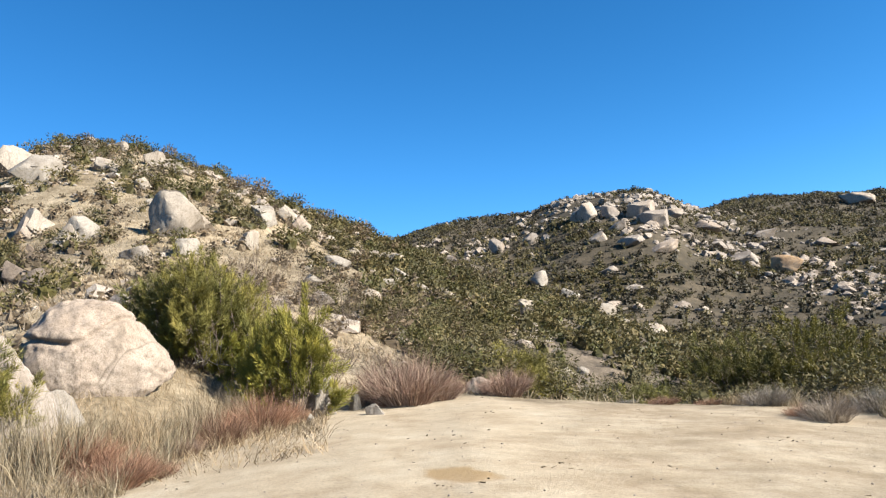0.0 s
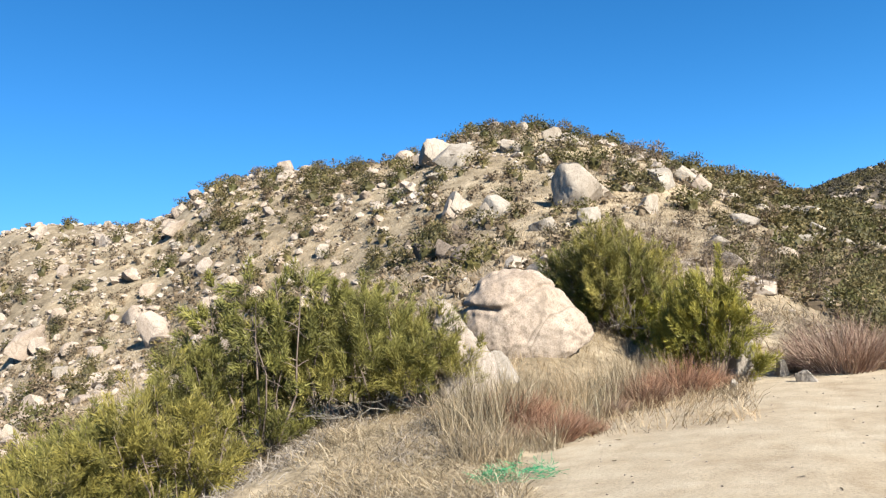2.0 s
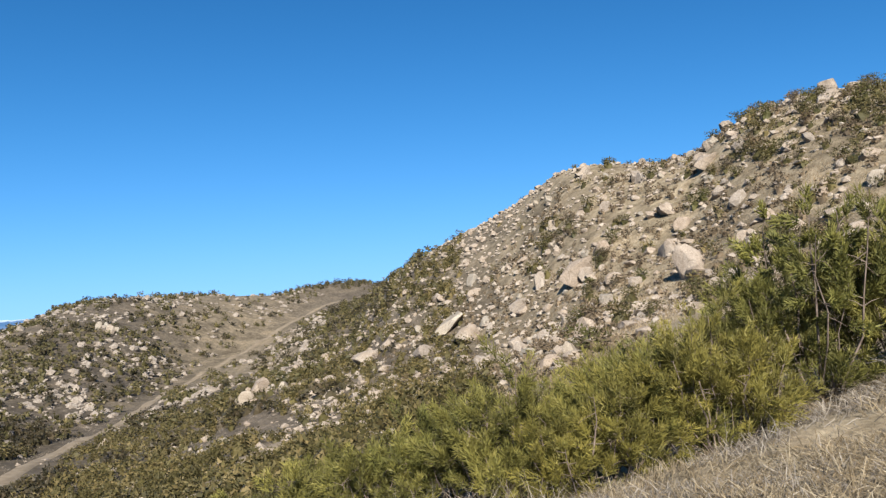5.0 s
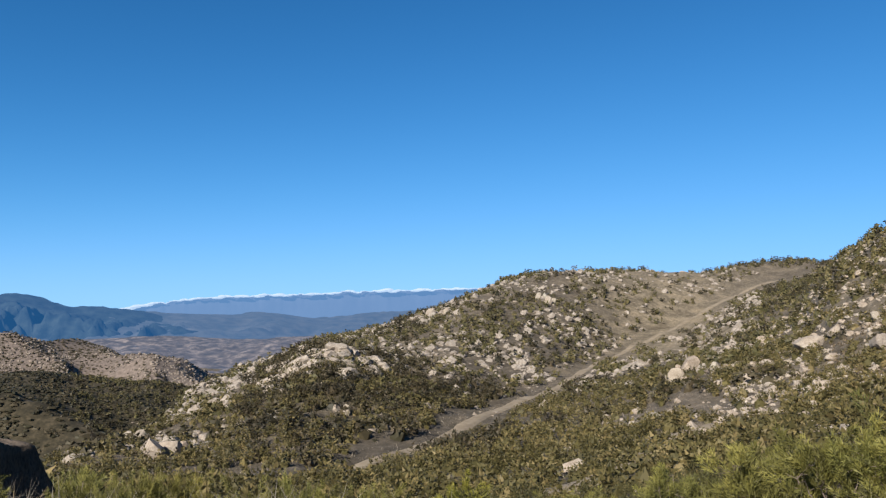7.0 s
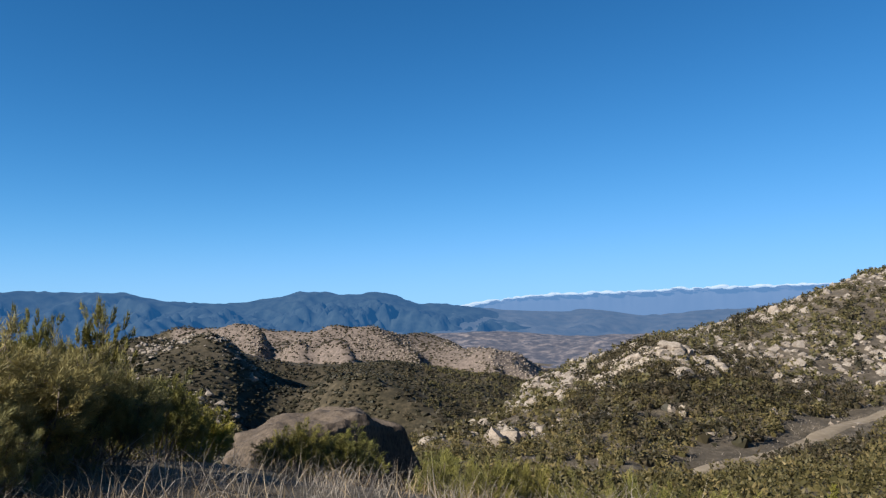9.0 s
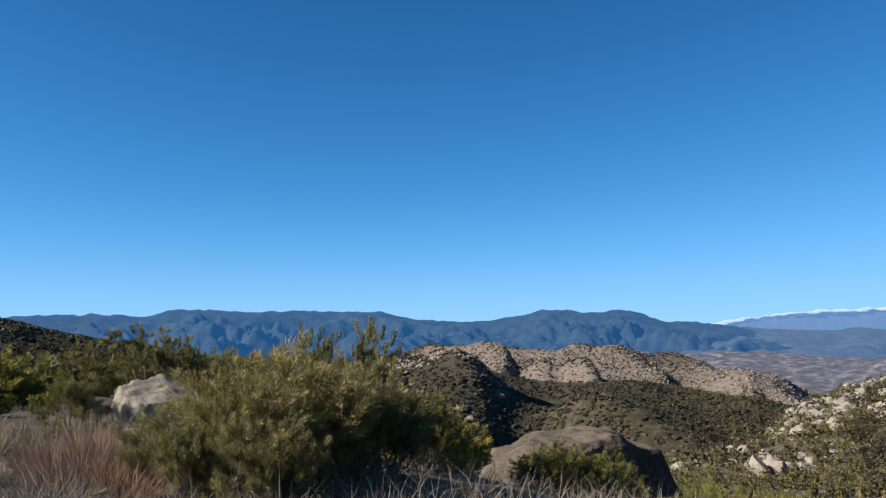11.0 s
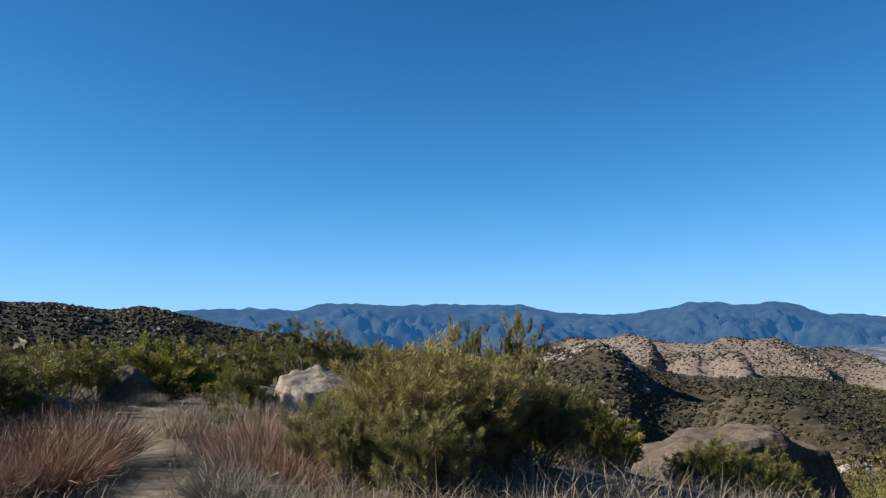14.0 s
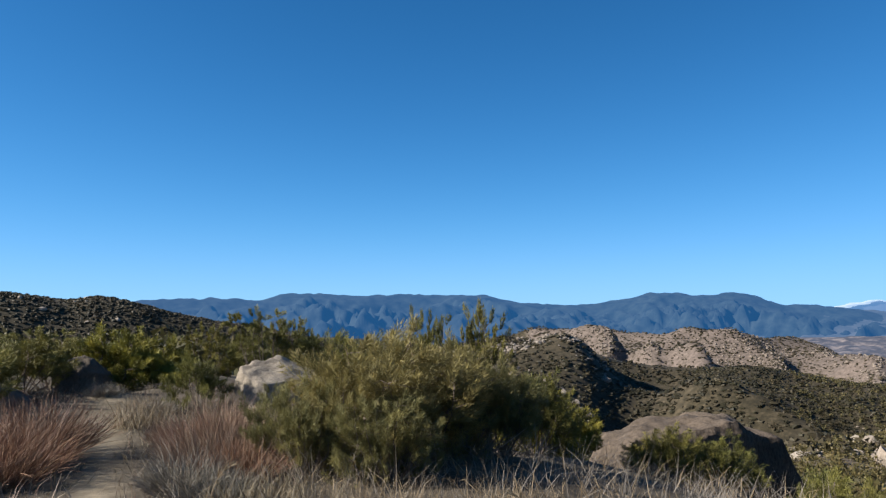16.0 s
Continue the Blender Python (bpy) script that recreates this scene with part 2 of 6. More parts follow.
def ramp_node(nt, fac, stops):
    r = nt.nodes.new("ShaderNodeValToRGB")
    while len(r.color_ramp.elements) < len(stops):
        r.color_ramp.elements.new(0.5)
    for e, (p, c) in zip(r.color_ramp.elements, stops):
        e.position, e.color = p, (*c, 1)
    nt.links.new(fac, r.inputs[0])
    return r.outputs[0]


def mix_node(nt, fac, a, b, blend="MIX"):
    m = nt.nodes.new("ShaderNodeMix")
    m.data_type, m.blend_type = "RGBA", blend
    for sock, value in ((m.inputs[0], fac), (m.inputs[6], a), (m.inputs[7], b)):
        if isinstance(value, (int, float)):
            sock.default_value = value
        elif isinstance(value, tuple):
            sock.default_value = (*value, 1)
        else:
            nt.links.new(value, sock)
    return m.outputs[2]


def bump_node(nt, bsdf, fac, strength, distance):
    b = nt.nodes.new("ShaderNodeBump")
    b.inputs["Strength"].default_value, b.inputs["Distance"].default_value = strength, distance
    nt.links.new(fac, b.inputs["Height"])
    nt.links.new(b.outputs[0], bsdf.inputs["Normal"])


def attribute_node(nt, name):
    a = nt.nodes.new("ShaderNodeAttribute")
    a.attribute_name = name
    return a.outputs["Fac"]


def ground_material():
    mat, nt, bsdf = shader("earth", 0.95)
    mid, fine = noise_node(nt, 0.7, 10, 0.75), noise_node(nt, 6, 8, 0.7)
    grass = ramp_node(nt, mid, [(0.3, (0.0936, 0.072, 0.0454)), (0.45, (0.202, 0.164, 0.107)), (0.64, (0.324, 0.274, 0.191))])
    scrub = ramp_node(nt, mid, [(0.3, (0.046, 0.038, 0.026)), (0.52, (0.098, 0.081, 0.06)), (0.68, (0.185, 0.153, 0.12))])
    slope = mix_node(nt, attribute_node(nt, "scrub"), grass, scrub)
    slope = mix_node(nt, 0.8, slope, mix_node(nt, 1.0, slope, ramp_node(nt, fine, [(0.3, (0.35, 0.33, 0.3)), (0.7, (1.4, 1.4, 1.4))]), "MULTIPLY"))
    slope = mix_node(nt, 1.0, slope, ramp_node(nt, noise_node(nt, 0.11, 8, 0.7), [(0.32, (0.5, 0.47, 0.44)), (0.5, (0.95, 0.93, 0.92)), (0.66, (1.35, 1.28, 1.22))]), "MULTIPLY")
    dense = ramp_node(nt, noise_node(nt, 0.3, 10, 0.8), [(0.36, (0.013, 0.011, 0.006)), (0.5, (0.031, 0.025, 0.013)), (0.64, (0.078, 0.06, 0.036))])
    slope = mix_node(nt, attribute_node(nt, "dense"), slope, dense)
    broken = ramp_node(nt, noise_node(nt, 0.22, 10, 0.8), [(0.34, (0.0396, 0.0348, 0.0253)), (0.47, (0.106, 0.0826, 0.0698)), (0.64, (0.183, 0.143, 0.124))])
    slope = mix_node(nt, attribute_node(nt, "rocky"), slope, broken)
    tcv = nt.nodes.new("ShaderNodeTexCoord").outputs["Object"]
    pebble = nt.nodes.new("ShaderNodeTexVoronoi")
    pebble.inputs["Scale"].default_value = 14
    nt.links.new(tcv, pebble.inputs["Vector"])
    sand = ramp_node(nt, noise_node(nt, 0.35, 8, 0.65), [(0.28, (0.273, 0.212, 0.139)), (0.5, (0.342, 0.285, 0.202)), (0.72, (0.386, 0.336, 0.253))])
    specks = ramp_node(nt, pebble.outputs["Distance"], [(0.0, (0.45, 0.4, 0.34)), (0.10, (0.75, 0.72, 0.68)), (0.2, (1, 1, 1))])
    speckle = ramp_node(nt, noise_node(nt, 3, 3), [(0.5, (0, 0, 0)), (0.62, (1, 1, 1))])
    sand = mix_node(nt, 1.0, sand, mix_node(nt, speckle, (1.0, 1.0, 1.0), specks), "MULTIPLY")
    sand = mix_node(nt, 1.0, sand, ramp_node(nt, noise_node(nt, 30, 6, 0.8), [(0.34, (0.68, 0.66, 0.63)), (0.5, (1, 1, 1)), (0.66, (1.14, 1.14, 1.13))]), "MULTIPLY")
    sand = mix_node(nt, 1.0, sand, ramp_node(nt, noise_node(nt, 2.0, 5, 0.6), [(0.36, (0.86, 0.83, 0.79)), (0.6, (1.04, 1.04, 1.04))]), "MULTIPLY")
    grey_soil = mix_node(nt, 1.0, attribute_node(nt, "litter"), ramp_node(nt, noise_node(nt, 0.9, 6, 0.7), [(0.36, (0.15, 0.15, 0.15)), (0.6, (0.9, 0.9, 0.9))]), "MULTIPLY")
    sand = mix_node(nt, grey_soil, sand, mix_node(nt, 1.0, sand, (0.6, 0.57, 0.53), "MULTIPLY"))
    colour = mix_node(nt, attribute_node(nt, "sand"), slope, sand)
    place = nt.nodes.new("ShaderNodeMapping")
    place.vector_type = "TEXTURE"
    place.inputs["Location"].default_value, place.inputs["Rotation"].default_value, place.inputs["Scale"].default_value = (-0.02, 9.65, 0.05), (0, 0, radians(38)), (0.40, 0.72, 1.0)
    warp = nt.nodes.new("ShaderNodeTexNoise")
    warp.inputs["Scale"].default_value, warp.inputs["Detail"].default_value = 2.2, 5
    nt.links.new(tcv, warp.inputs["Vector"])
    shift = nt.nodes.new("ShaderNodeVectorMath")
    shift.operation = "MULTIPLY_ADD"
    shift.inputs[1].default_value = (0.5, 0.5, 0)
    nt.links.new(warp.outputs["Color"], shift.inputs[0])
    nt.links.new(tcv, shift.inputs[2])
    back_off = nt.nodes.new("ShaderNodeVectorMath")
    back_off.operation = "ADD"
    back_off.inputs[1].default_value = (-0.25, -0.25, 0)
    nt.links.new(shift.outputs[0], back_off.inputs[0])
    nt.links.new(back_off.outputs[0], place.inputs["Vector"])
    spot_fade = nt.nodes.new("ShaderNodeTexGradient")
    spot_fade.gradient_type = "SPHERICAL"
    nt.links.new(place.outputs[0], spot_fade.inputs["Vector"])
    damp = mix_node(nt, ramp_node(nt, spot_fade.outputs["Fac"], [(0.05, (0, 0, 0)), (0.35, (0.8, 0.8, 0.8))]), colour, (0.22, 0.145, 0.065))
    crumbs = mix_node(nt, 1.0, ramp_node(nt, noise_node(nt, 1.1, 4), [(0.52, (0, 0, 0)), (0.66, (1, 1, 1))]), ramp_node(nt, noise_node(nt, 7, 5, 0.7), [(0.56, (0, 0, 0)), (0.66, (0.75, 0.75, 0.75))]), "MULTIPLY")
    crumbs = mix_node(nt, 1.0, crumbs, attribute_node(nt, "litter"), "MULTIPLY")
    colour = mix_node(nt, crumbs, damp, (0.085, 0.065, 0.043))
    nt.links.new(colour, bsdf.inputs["Base Color"])
    bump_node(nt, bsdf, noise_node(nt, 9, 10, 0.75), 0.5, 0.05)
    return mat


def granite(name, stops, stain=0.5):
    mat, nt, bsdf = shader(name, 0.9)
    tc = nt.nodes.new("ShaderNodeTexCoord").outputs["Object"]
    info = nt.nodes.new("ShaderNodeObjectInfo")
    base = ramp_node(nt, noise_node(nt, 1.2, 8, 0.65, tc), stops)
    speck = ramp_node(nt, noise_node(nt, 22, 6, 0.8, tc), [(0.36, (0.45, 0.43, 0.4)), (0.5, (1, 1, 1)), (0.68, (1.15, 1.13, 1.1))])
    base = mix_node(nt, 0.7, base, mix_node(nt, 1.0, base, speck, "MULTIPLY"))
    dots = ramp_node(nt, noise_node(nt, 130, 3, 0.7, tc), [(0.38, (0.55, 0.53, 0.5)), (0.5, (1, 1, 1)), (0.64, (1.18, 1.16, 1.14))])
    base = mix_node(nt, 0.8, base, mix_node(nt, 1.0, base, dots, "MULTIPLY"))
    streak = nt.nodes.new("ShaderNodeMapping")
    streak.inputs["Scale"].default_value = (1.6, 1.6, 0.5)
    nt.links.new(tc, streak.inputs["Vector"])
    st = ramp_node(nt, noise_node(nt, 1.1, 6, 0.6, streak.outputs[0]), [(0.52, (0, 0, 0)), (0.7, (stain, stain, stain))])
    base = mix_node(nt, st, base, (0.13, 0.105, 0.08))
    crack = nt.nodes.new("ShaderNodeTexVoronoi")
    crack.feature = "DISTANCE_TO_EDGE"
    crack.inputs["Scale"].default_value = 2.1
    bent = nt.nodes.new("ShaderNodeVectorMath")
    bent.operation = "MULTIPLY_ADD"
    bent.inputs[1].default_value = (0.35, 0.35, 0.35)
    wob = nt.nodes.new("ShaderNodeTexNoise")
    wob.inputs["Scale"].default_value = 2.5
    nt.links.new(tc, wob.inputs["Vector"])
    nt.links.new(wob.outputs["Color"], bent.inputs[0])
    nt.links.new(tc, bent.inputs[2])
    nt.links.new(bent.outputs[0], crack.inputs["Vector"])
    lines = ramp_node(nt, crack.outputs["Distance"], [(0.0, (0.55, 0.55, 0.55)), (0.025, (0, 0, 0))])
    base = mix_node(nt, mix_node(nt, 1.0, lines, ramp_node(nt, noise_node(nt, 1.7, 2, 0.5, tc), [(0.48, (0, 0, 0)), (0.56, (1, 1, 1))]), "MULTIPLY"), base, (0.08, 0.065, 0.05))
    tint = ramp_node(nt, info.outputs["Random"], [(0.0, (0.8, 0.78, 0.76)), (0.35, (1.0, 0.99, 0.97)), (0.7, (0.97, 0.9, 0.82)), (1.0, (1.08, 1.06, 1.02))])
    base = mix_node(nt, 1.0, base, tint, "MULTIPLY")
    nt.links.new(base, bsdf.inputs["Base Color"])
    bump_node(nt, bsdf, noise_node(nt, 5, 12, 0.72, tc), 0.7, 0.08)
    return mat


def leaf(name, stops, glow=0.2, patch=0.9, plume=False):
    """Foliage: light passes through a little, and every sprig differs; plumes differ as wholes and grow lighter towards
    their tips.
    """
    mat, nt, bsdf = shader(name, 0.6)
    geo = nt.nodes.new("ShaderNodeNewGeometry")
    info = nt.nodes.new("ShaderNodeObjectInfo")
    vary = geo.outputs["Random Per Island"]
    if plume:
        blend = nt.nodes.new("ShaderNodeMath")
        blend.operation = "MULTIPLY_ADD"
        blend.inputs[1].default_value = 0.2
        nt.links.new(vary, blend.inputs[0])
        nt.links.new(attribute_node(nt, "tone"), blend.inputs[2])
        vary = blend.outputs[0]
    col = ramp_node(nt, vary, stops)
    big = ramp_node(nt, noise_node(nt, patch, 3), [(0.3, (0.62, 0.62, 0.62)), (0.7, (1.35, 1.28, 1.2))])
    col = mix_node(nt, 1.0, col, big, "MULTIPLY")
    tint = ramp_node(nt, info.outputs["Random"], [(0.0, (0.86, 0.91, 0.9)), (0.5, (1, 1, 1)), (1.0, (1.1, 1.04, 0.95))])
    col = mix_node(nt, 1.0, col, tint, "MULTIPLY")
    nt.links.new(col, bsdf.inputs["Base Color"])
    trans = nt.nodes.new("ShaderNodeBsdfTranslucent")
    nt.links.new(col, trans.inputs["Color"])
    mixer = nt.nodes.new("ShaderNodeMixShader")
    mixer.inputs[0].default_value = glow
    out = nt.nodes["Material Output"]
    nt.links.new(bsdf.outputs[0], mixer.inputs[1])
    nt.links.new(trans.outputs[0], mixer.inputs[2])
    nt.links.new(mixer.outputs[0], out.inputs["Surface"])
    return mat


def plain(name, stops, scale, rough=0.9, bump=0.3):
    mat, nt, bsdf = shader(name, rough)
    n = noise_node(nt, scale, 6, 0.65)
    nt.links.new(ramp_node(nt, n, stops), bsdf.inputs["Base Color"])
    bump_node(nt, bsdf, n, bump, 0.02)
    return mat


# Emission puts distance haze and cloud brightness into the backdrop's own colour.
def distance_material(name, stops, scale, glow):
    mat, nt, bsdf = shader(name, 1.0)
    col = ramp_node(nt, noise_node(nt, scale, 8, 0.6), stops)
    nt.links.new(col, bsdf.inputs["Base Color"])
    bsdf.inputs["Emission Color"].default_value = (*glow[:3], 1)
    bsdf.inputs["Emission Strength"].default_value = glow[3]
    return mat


EARTH = ground_material()
GRANITE = granite("granite", [(0.3, (0.173, 0.141, 0.114)), (0.5, (0.274, 0.237, 0.202)), (0.7, (0.338, 0.308, 0.274))])
GRANITE_PALE = granite("pale_granite", [(0.3, (0.18, 0.155, 0.125)), (0.5, (0.27, 0.245, 0.21)), (0.7, (0.345, 0.325, 0.29))], 0.55)
# GRANITE_DARK: dark stained granite; on the brow boulder it imitates shade.
GRANITE_DARK = granite("dark_shaded_granite", [(0.3, (0.0562, 0.0468, 0.0393)), (0.5, (0.122, 0.101, 0.0842)), (0.7, (0.225, 0.187, 0.155))], 0.85)
GRANITE_PINK = granite("pinkish_granite", [(0.3, (0.126, 0.102, 0.084)), (0.5, (0.21, 0.177, 0.153)), (0.7, (0.279, 0.253, 0.225))], 0.7)
GRANITE_RED = granite("orange_granite", [(0.3, (0.259, 0.158, 0.0864)), (0.5, (0.374, 0.252, 0.144)), (0.7, (0.432, 0.324, 0.216))], 0.5)
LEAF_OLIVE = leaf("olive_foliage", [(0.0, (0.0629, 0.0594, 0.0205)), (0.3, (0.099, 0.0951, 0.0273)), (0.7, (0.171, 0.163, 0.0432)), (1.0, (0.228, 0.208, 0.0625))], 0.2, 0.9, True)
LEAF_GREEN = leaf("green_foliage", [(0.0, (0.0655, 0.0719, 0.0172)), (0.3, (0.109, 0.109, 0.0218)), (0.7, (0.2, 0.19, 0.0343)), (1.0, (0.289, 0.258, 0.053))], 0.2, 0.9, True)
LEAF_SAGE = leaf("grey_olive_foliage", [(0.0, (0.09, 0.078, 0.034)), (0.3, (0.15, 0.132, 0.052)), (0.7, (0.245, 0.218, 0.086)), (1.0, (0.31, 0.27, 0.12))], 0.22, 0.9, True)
LEAF_SCRUB = leaf("scrub_foliage", [(0.0, (0.0442, 0.0426, 0.0173)), (0.5, (0.0884, 0.0802, 0.0321)), (1.0, (0.146, 0.119, 0.0568))], 0.25, 0.3)
LEAF_BRIGHT = leaf("olive_scrub_foliage", [(0.0, (0.0293, 0.0287, 0.0103)), (0.5, (0.0572, 0.0543, 0.0189)), (1.0, (0.0869, 0.0754, 0.0327))], 0.25, 0.4)
LEAF_DARK = leaf("dark_scrub_foliage", [(0.0, (0.022, 0.021, 0.011)), (0.5, (0.043, 0.038, 0.021)), (1.0, (0.072, 0.058, 0.036))], 0.2, 0.06)
LEAF_BROWN = leaf("dry_brown_foliage", [(0.0, (0.072, 0.0562, 0.0374)), (0.5, (0.137, 0.108, 0.072)), (1.0, (0.202, 0.158, 0.108))], 0.3)
TWIG_RED = leaf("red_twigs", [(0.0, (0.0887, 0.0463, 0.0306)), (0.5, (0.183, 0.101, 0.0666)), (1.0, (0.303, 0.196, 0.135))], 0.05, 1.5)
TWIG_PINK = leaf("grey_pink_twigs", [(0.0, (0.132, 0.0765, 0.059)), (0.5, (0.241, 0.157, 0.121)), (1.0, (0.335, 0.263, 0.201))], 0.05, 1.5)
TWIG_GREY = leaf("grey_twigs", [(0.0, (0.0936, 0.0792, 0.0648)), (0.5, (0.187, 0.166, 0.144)), (1.0, (0.288, 0.259, 0.223))], 0.05, 1.5)
STRAW = leaf("dry_grass", [(0.0, (0.122, 0.09, 0.054)), (0.5, (0.223, 0.176, 0.112)), (1.0, (0.338, 0.288, 0.209))], 0.2, 0.8)
BARK = plain("grey_bark", [(0.3, (0.075, 0.055, 0.042)), (0.7, (0.21, 0.165, 0.135))], 8)
# Air haze is coloured in: dark bluish bases plus a blue glow.
HAZE_MOUNTAIN = distance_material("hazy_far_forest", [(0.35, (0.004, 0.009, 0.011)), (0.65, (0.018, 0.026, 0.026))], 0.02, (0.0065, 0.037, 0.10, 1.0))
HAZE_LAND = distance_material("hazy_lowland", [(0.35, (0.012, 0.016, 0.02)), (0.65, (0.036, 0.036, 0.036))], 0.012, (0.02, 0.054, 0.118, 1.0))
LOWLAND = distance_material("hazy_valley_lowland", [(0.36, (0.015, 0.015, 0.014)), (0.5, (0.05, 0.04, 0.034)), (0.64, (0.15, 0.12, 0.10))], 0.03, (0.021, 0.031, 0.056, 1.0))
# Clouds glow: blue-grey for the shaded body, near-white for the sunlit tops.
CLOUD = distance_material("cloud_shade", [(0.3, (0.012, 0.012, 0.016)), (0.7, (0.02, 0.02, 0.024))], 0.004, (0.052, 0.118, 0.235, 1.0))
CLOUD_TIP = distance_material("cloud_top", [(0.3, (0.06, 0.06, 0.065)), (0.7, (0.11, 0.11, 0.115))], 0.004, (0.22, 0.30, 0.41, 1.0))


# ---------------------------------------------------------------- ground
def build_ground():
    az = np.concatenate([np.arange(-42, 186.01, 0.5), np.arange(190, 317.9, 4.0)])
    r = np.concatenate([np.linspace(0.6, 30, 70), np.geomspace(30.6, 480, 108), np.linspace(486, 960, 70), np.geomspace(985, 4940, 26)])
    A, R = np.meshgrid(az, r, indexing="ij")
    a = A.ravel()
    a = np.where(a > 299, a - 360, a)
    z = land(a, R.ravel())
    x, y = -np.sin(np.radians(A.ravel())) * R.ravel(), np.cos(np.radians(A.ravel())) * R.ravel()
    n, k = A.shape
    verts = np.column_stack([x, y, z])
    i = np.arange(n)[:, None]
    j = np.arange(k - 1)[None, :]
    i2 = (i + 1) % n
    p, q, s, t = i * k + j, i * k + j + 1, i2 * k + j + 1, i2 * k + j
    tris = np.concatenate([np.stack([p, t, q], -1).reshape(-1, 3), np.stack([t, s, q], -1).reshape(-1, 3)])
    verts = np.vstack([verts, [[0, 0, 0]]])
    ii = np.arange(n)
    tris = np.vstack([tris, np.column_stack([np.full(n, len(verts) - 1), ((ii + 1) % n) * k, ii * k])])
    me = tri_mesh("ground", verts, tris, True)
    rr = np.append(R.ravel(), 0)
    aa = np.append(a, 0)
    xx, yy = verts[:, 0], verts[:, 1]
    edge = along(YARD_EDGE, 1, aa) * (1 + 0.07 * grain(xx, yy, 2.2, 21) + 0.04 * grain(xx, yy, 0.7, 22))
    open_side = 1 - ramp01(aa, 27, 40) * (1 - ramp01(aa, 164, 167)) - ramp01(aa, 172, 177)
    trail = np.exp(-((aa - 170.3) / 1.5) ** 2)
    sand = (1 - ramp01(rr, edge * 0.94, edge * 1.02)) * np.clip(np.maximum(open_side * (aa < 100), trail * 0.22), 0, 1)
    behind = np.maximum(ramp01(aa, 194, 208), 1 - ramp01(rr + 0.6 * grain(xx, yy, 1.5, 24), 2.6, 4.6)) * (1 - ramp01(rr, edge * 0.9, edge))
    sand = np.maximum(sand, behind)
    bank = ramp01(aa, -4, 2) * (1 - ramp01(aa, 10, 13)) * (1 - ramp01(rr, 19.5, 21.5)) * 0.8
    sand = np.maximum(sand, bank * ramp01(grain(xx, yy, 1.6, 23), -0.5, 0.4))
    litter = sand * np.maximum(0.25 + 0.75 * ramp01(xx, -1, 4), 1.3 * np.exp(-((aa - 25) / 3.0) ** 2 - ((rr - 9.8) / 1.6) ** 2))
    scrub = np.maximum.reduce([ramp01(-aa, -12, 2), ramp01(aa, 77, 88), ramp01(rr, 240, 330)]) * ramp01(rr, 22, 30)
    # The near term darkens brow and trailside soil, partly in place of shrub shade.
    scrub = np.clip(np.maximum(scrub, np.maximum(ramp01(aa, 66, 90) * ramp01(rr, 12, 20) * (1 - ramp01(rr, 70, 100) * (1 - ramp01(aa, 77, 88))), ramp01(aa, 50, 75) * (1 - 0.6 * trail) * ramp01(rr, 4, 6))) + 0.25 * grain(xx, yy, 9, 27) * ramp01(rr, 20, 40), 0, 1)
    dry = np.exp(-((aa - 82) / 5) ** 2) * ramp01(rr, 180, 230) * (1 - ramp01(rr, 420, 470))
    pale = ((aa > 105) & (aa < 142)) * ramp01(rr, 560, 660) * (1 - ramp01(rr, 950, 1100))
    scrub = np.clip(scrub * (1 - 0.1 * pale) * (1 - 0.5 * dry), 0, 1)
    # Dark scrub cover; the right hill's share also imitates dim grazing light.
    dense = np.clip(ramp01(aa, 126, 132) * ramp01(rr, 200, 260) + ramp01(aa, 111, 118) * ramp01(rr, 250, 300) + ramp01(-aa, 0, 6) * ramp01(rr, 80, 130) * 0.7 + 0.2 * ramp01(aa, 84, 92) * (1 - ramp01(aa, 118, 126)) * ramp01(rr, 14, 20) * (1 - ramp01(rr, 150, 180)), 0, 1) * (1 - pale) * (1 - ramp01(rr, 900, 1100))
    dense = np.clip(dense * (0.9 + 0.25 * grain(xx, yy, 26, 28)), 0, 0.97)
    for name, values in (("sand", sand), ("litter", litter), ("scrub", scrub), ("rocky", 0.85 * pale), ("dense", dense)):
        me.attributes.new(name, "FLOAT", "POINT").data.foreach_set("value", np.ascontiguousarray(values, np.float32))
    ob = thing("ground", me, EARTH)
    return tagged(ob, "sandy yard among dry grassy granite hillsides", "ground", kind="structure")


build_ground()


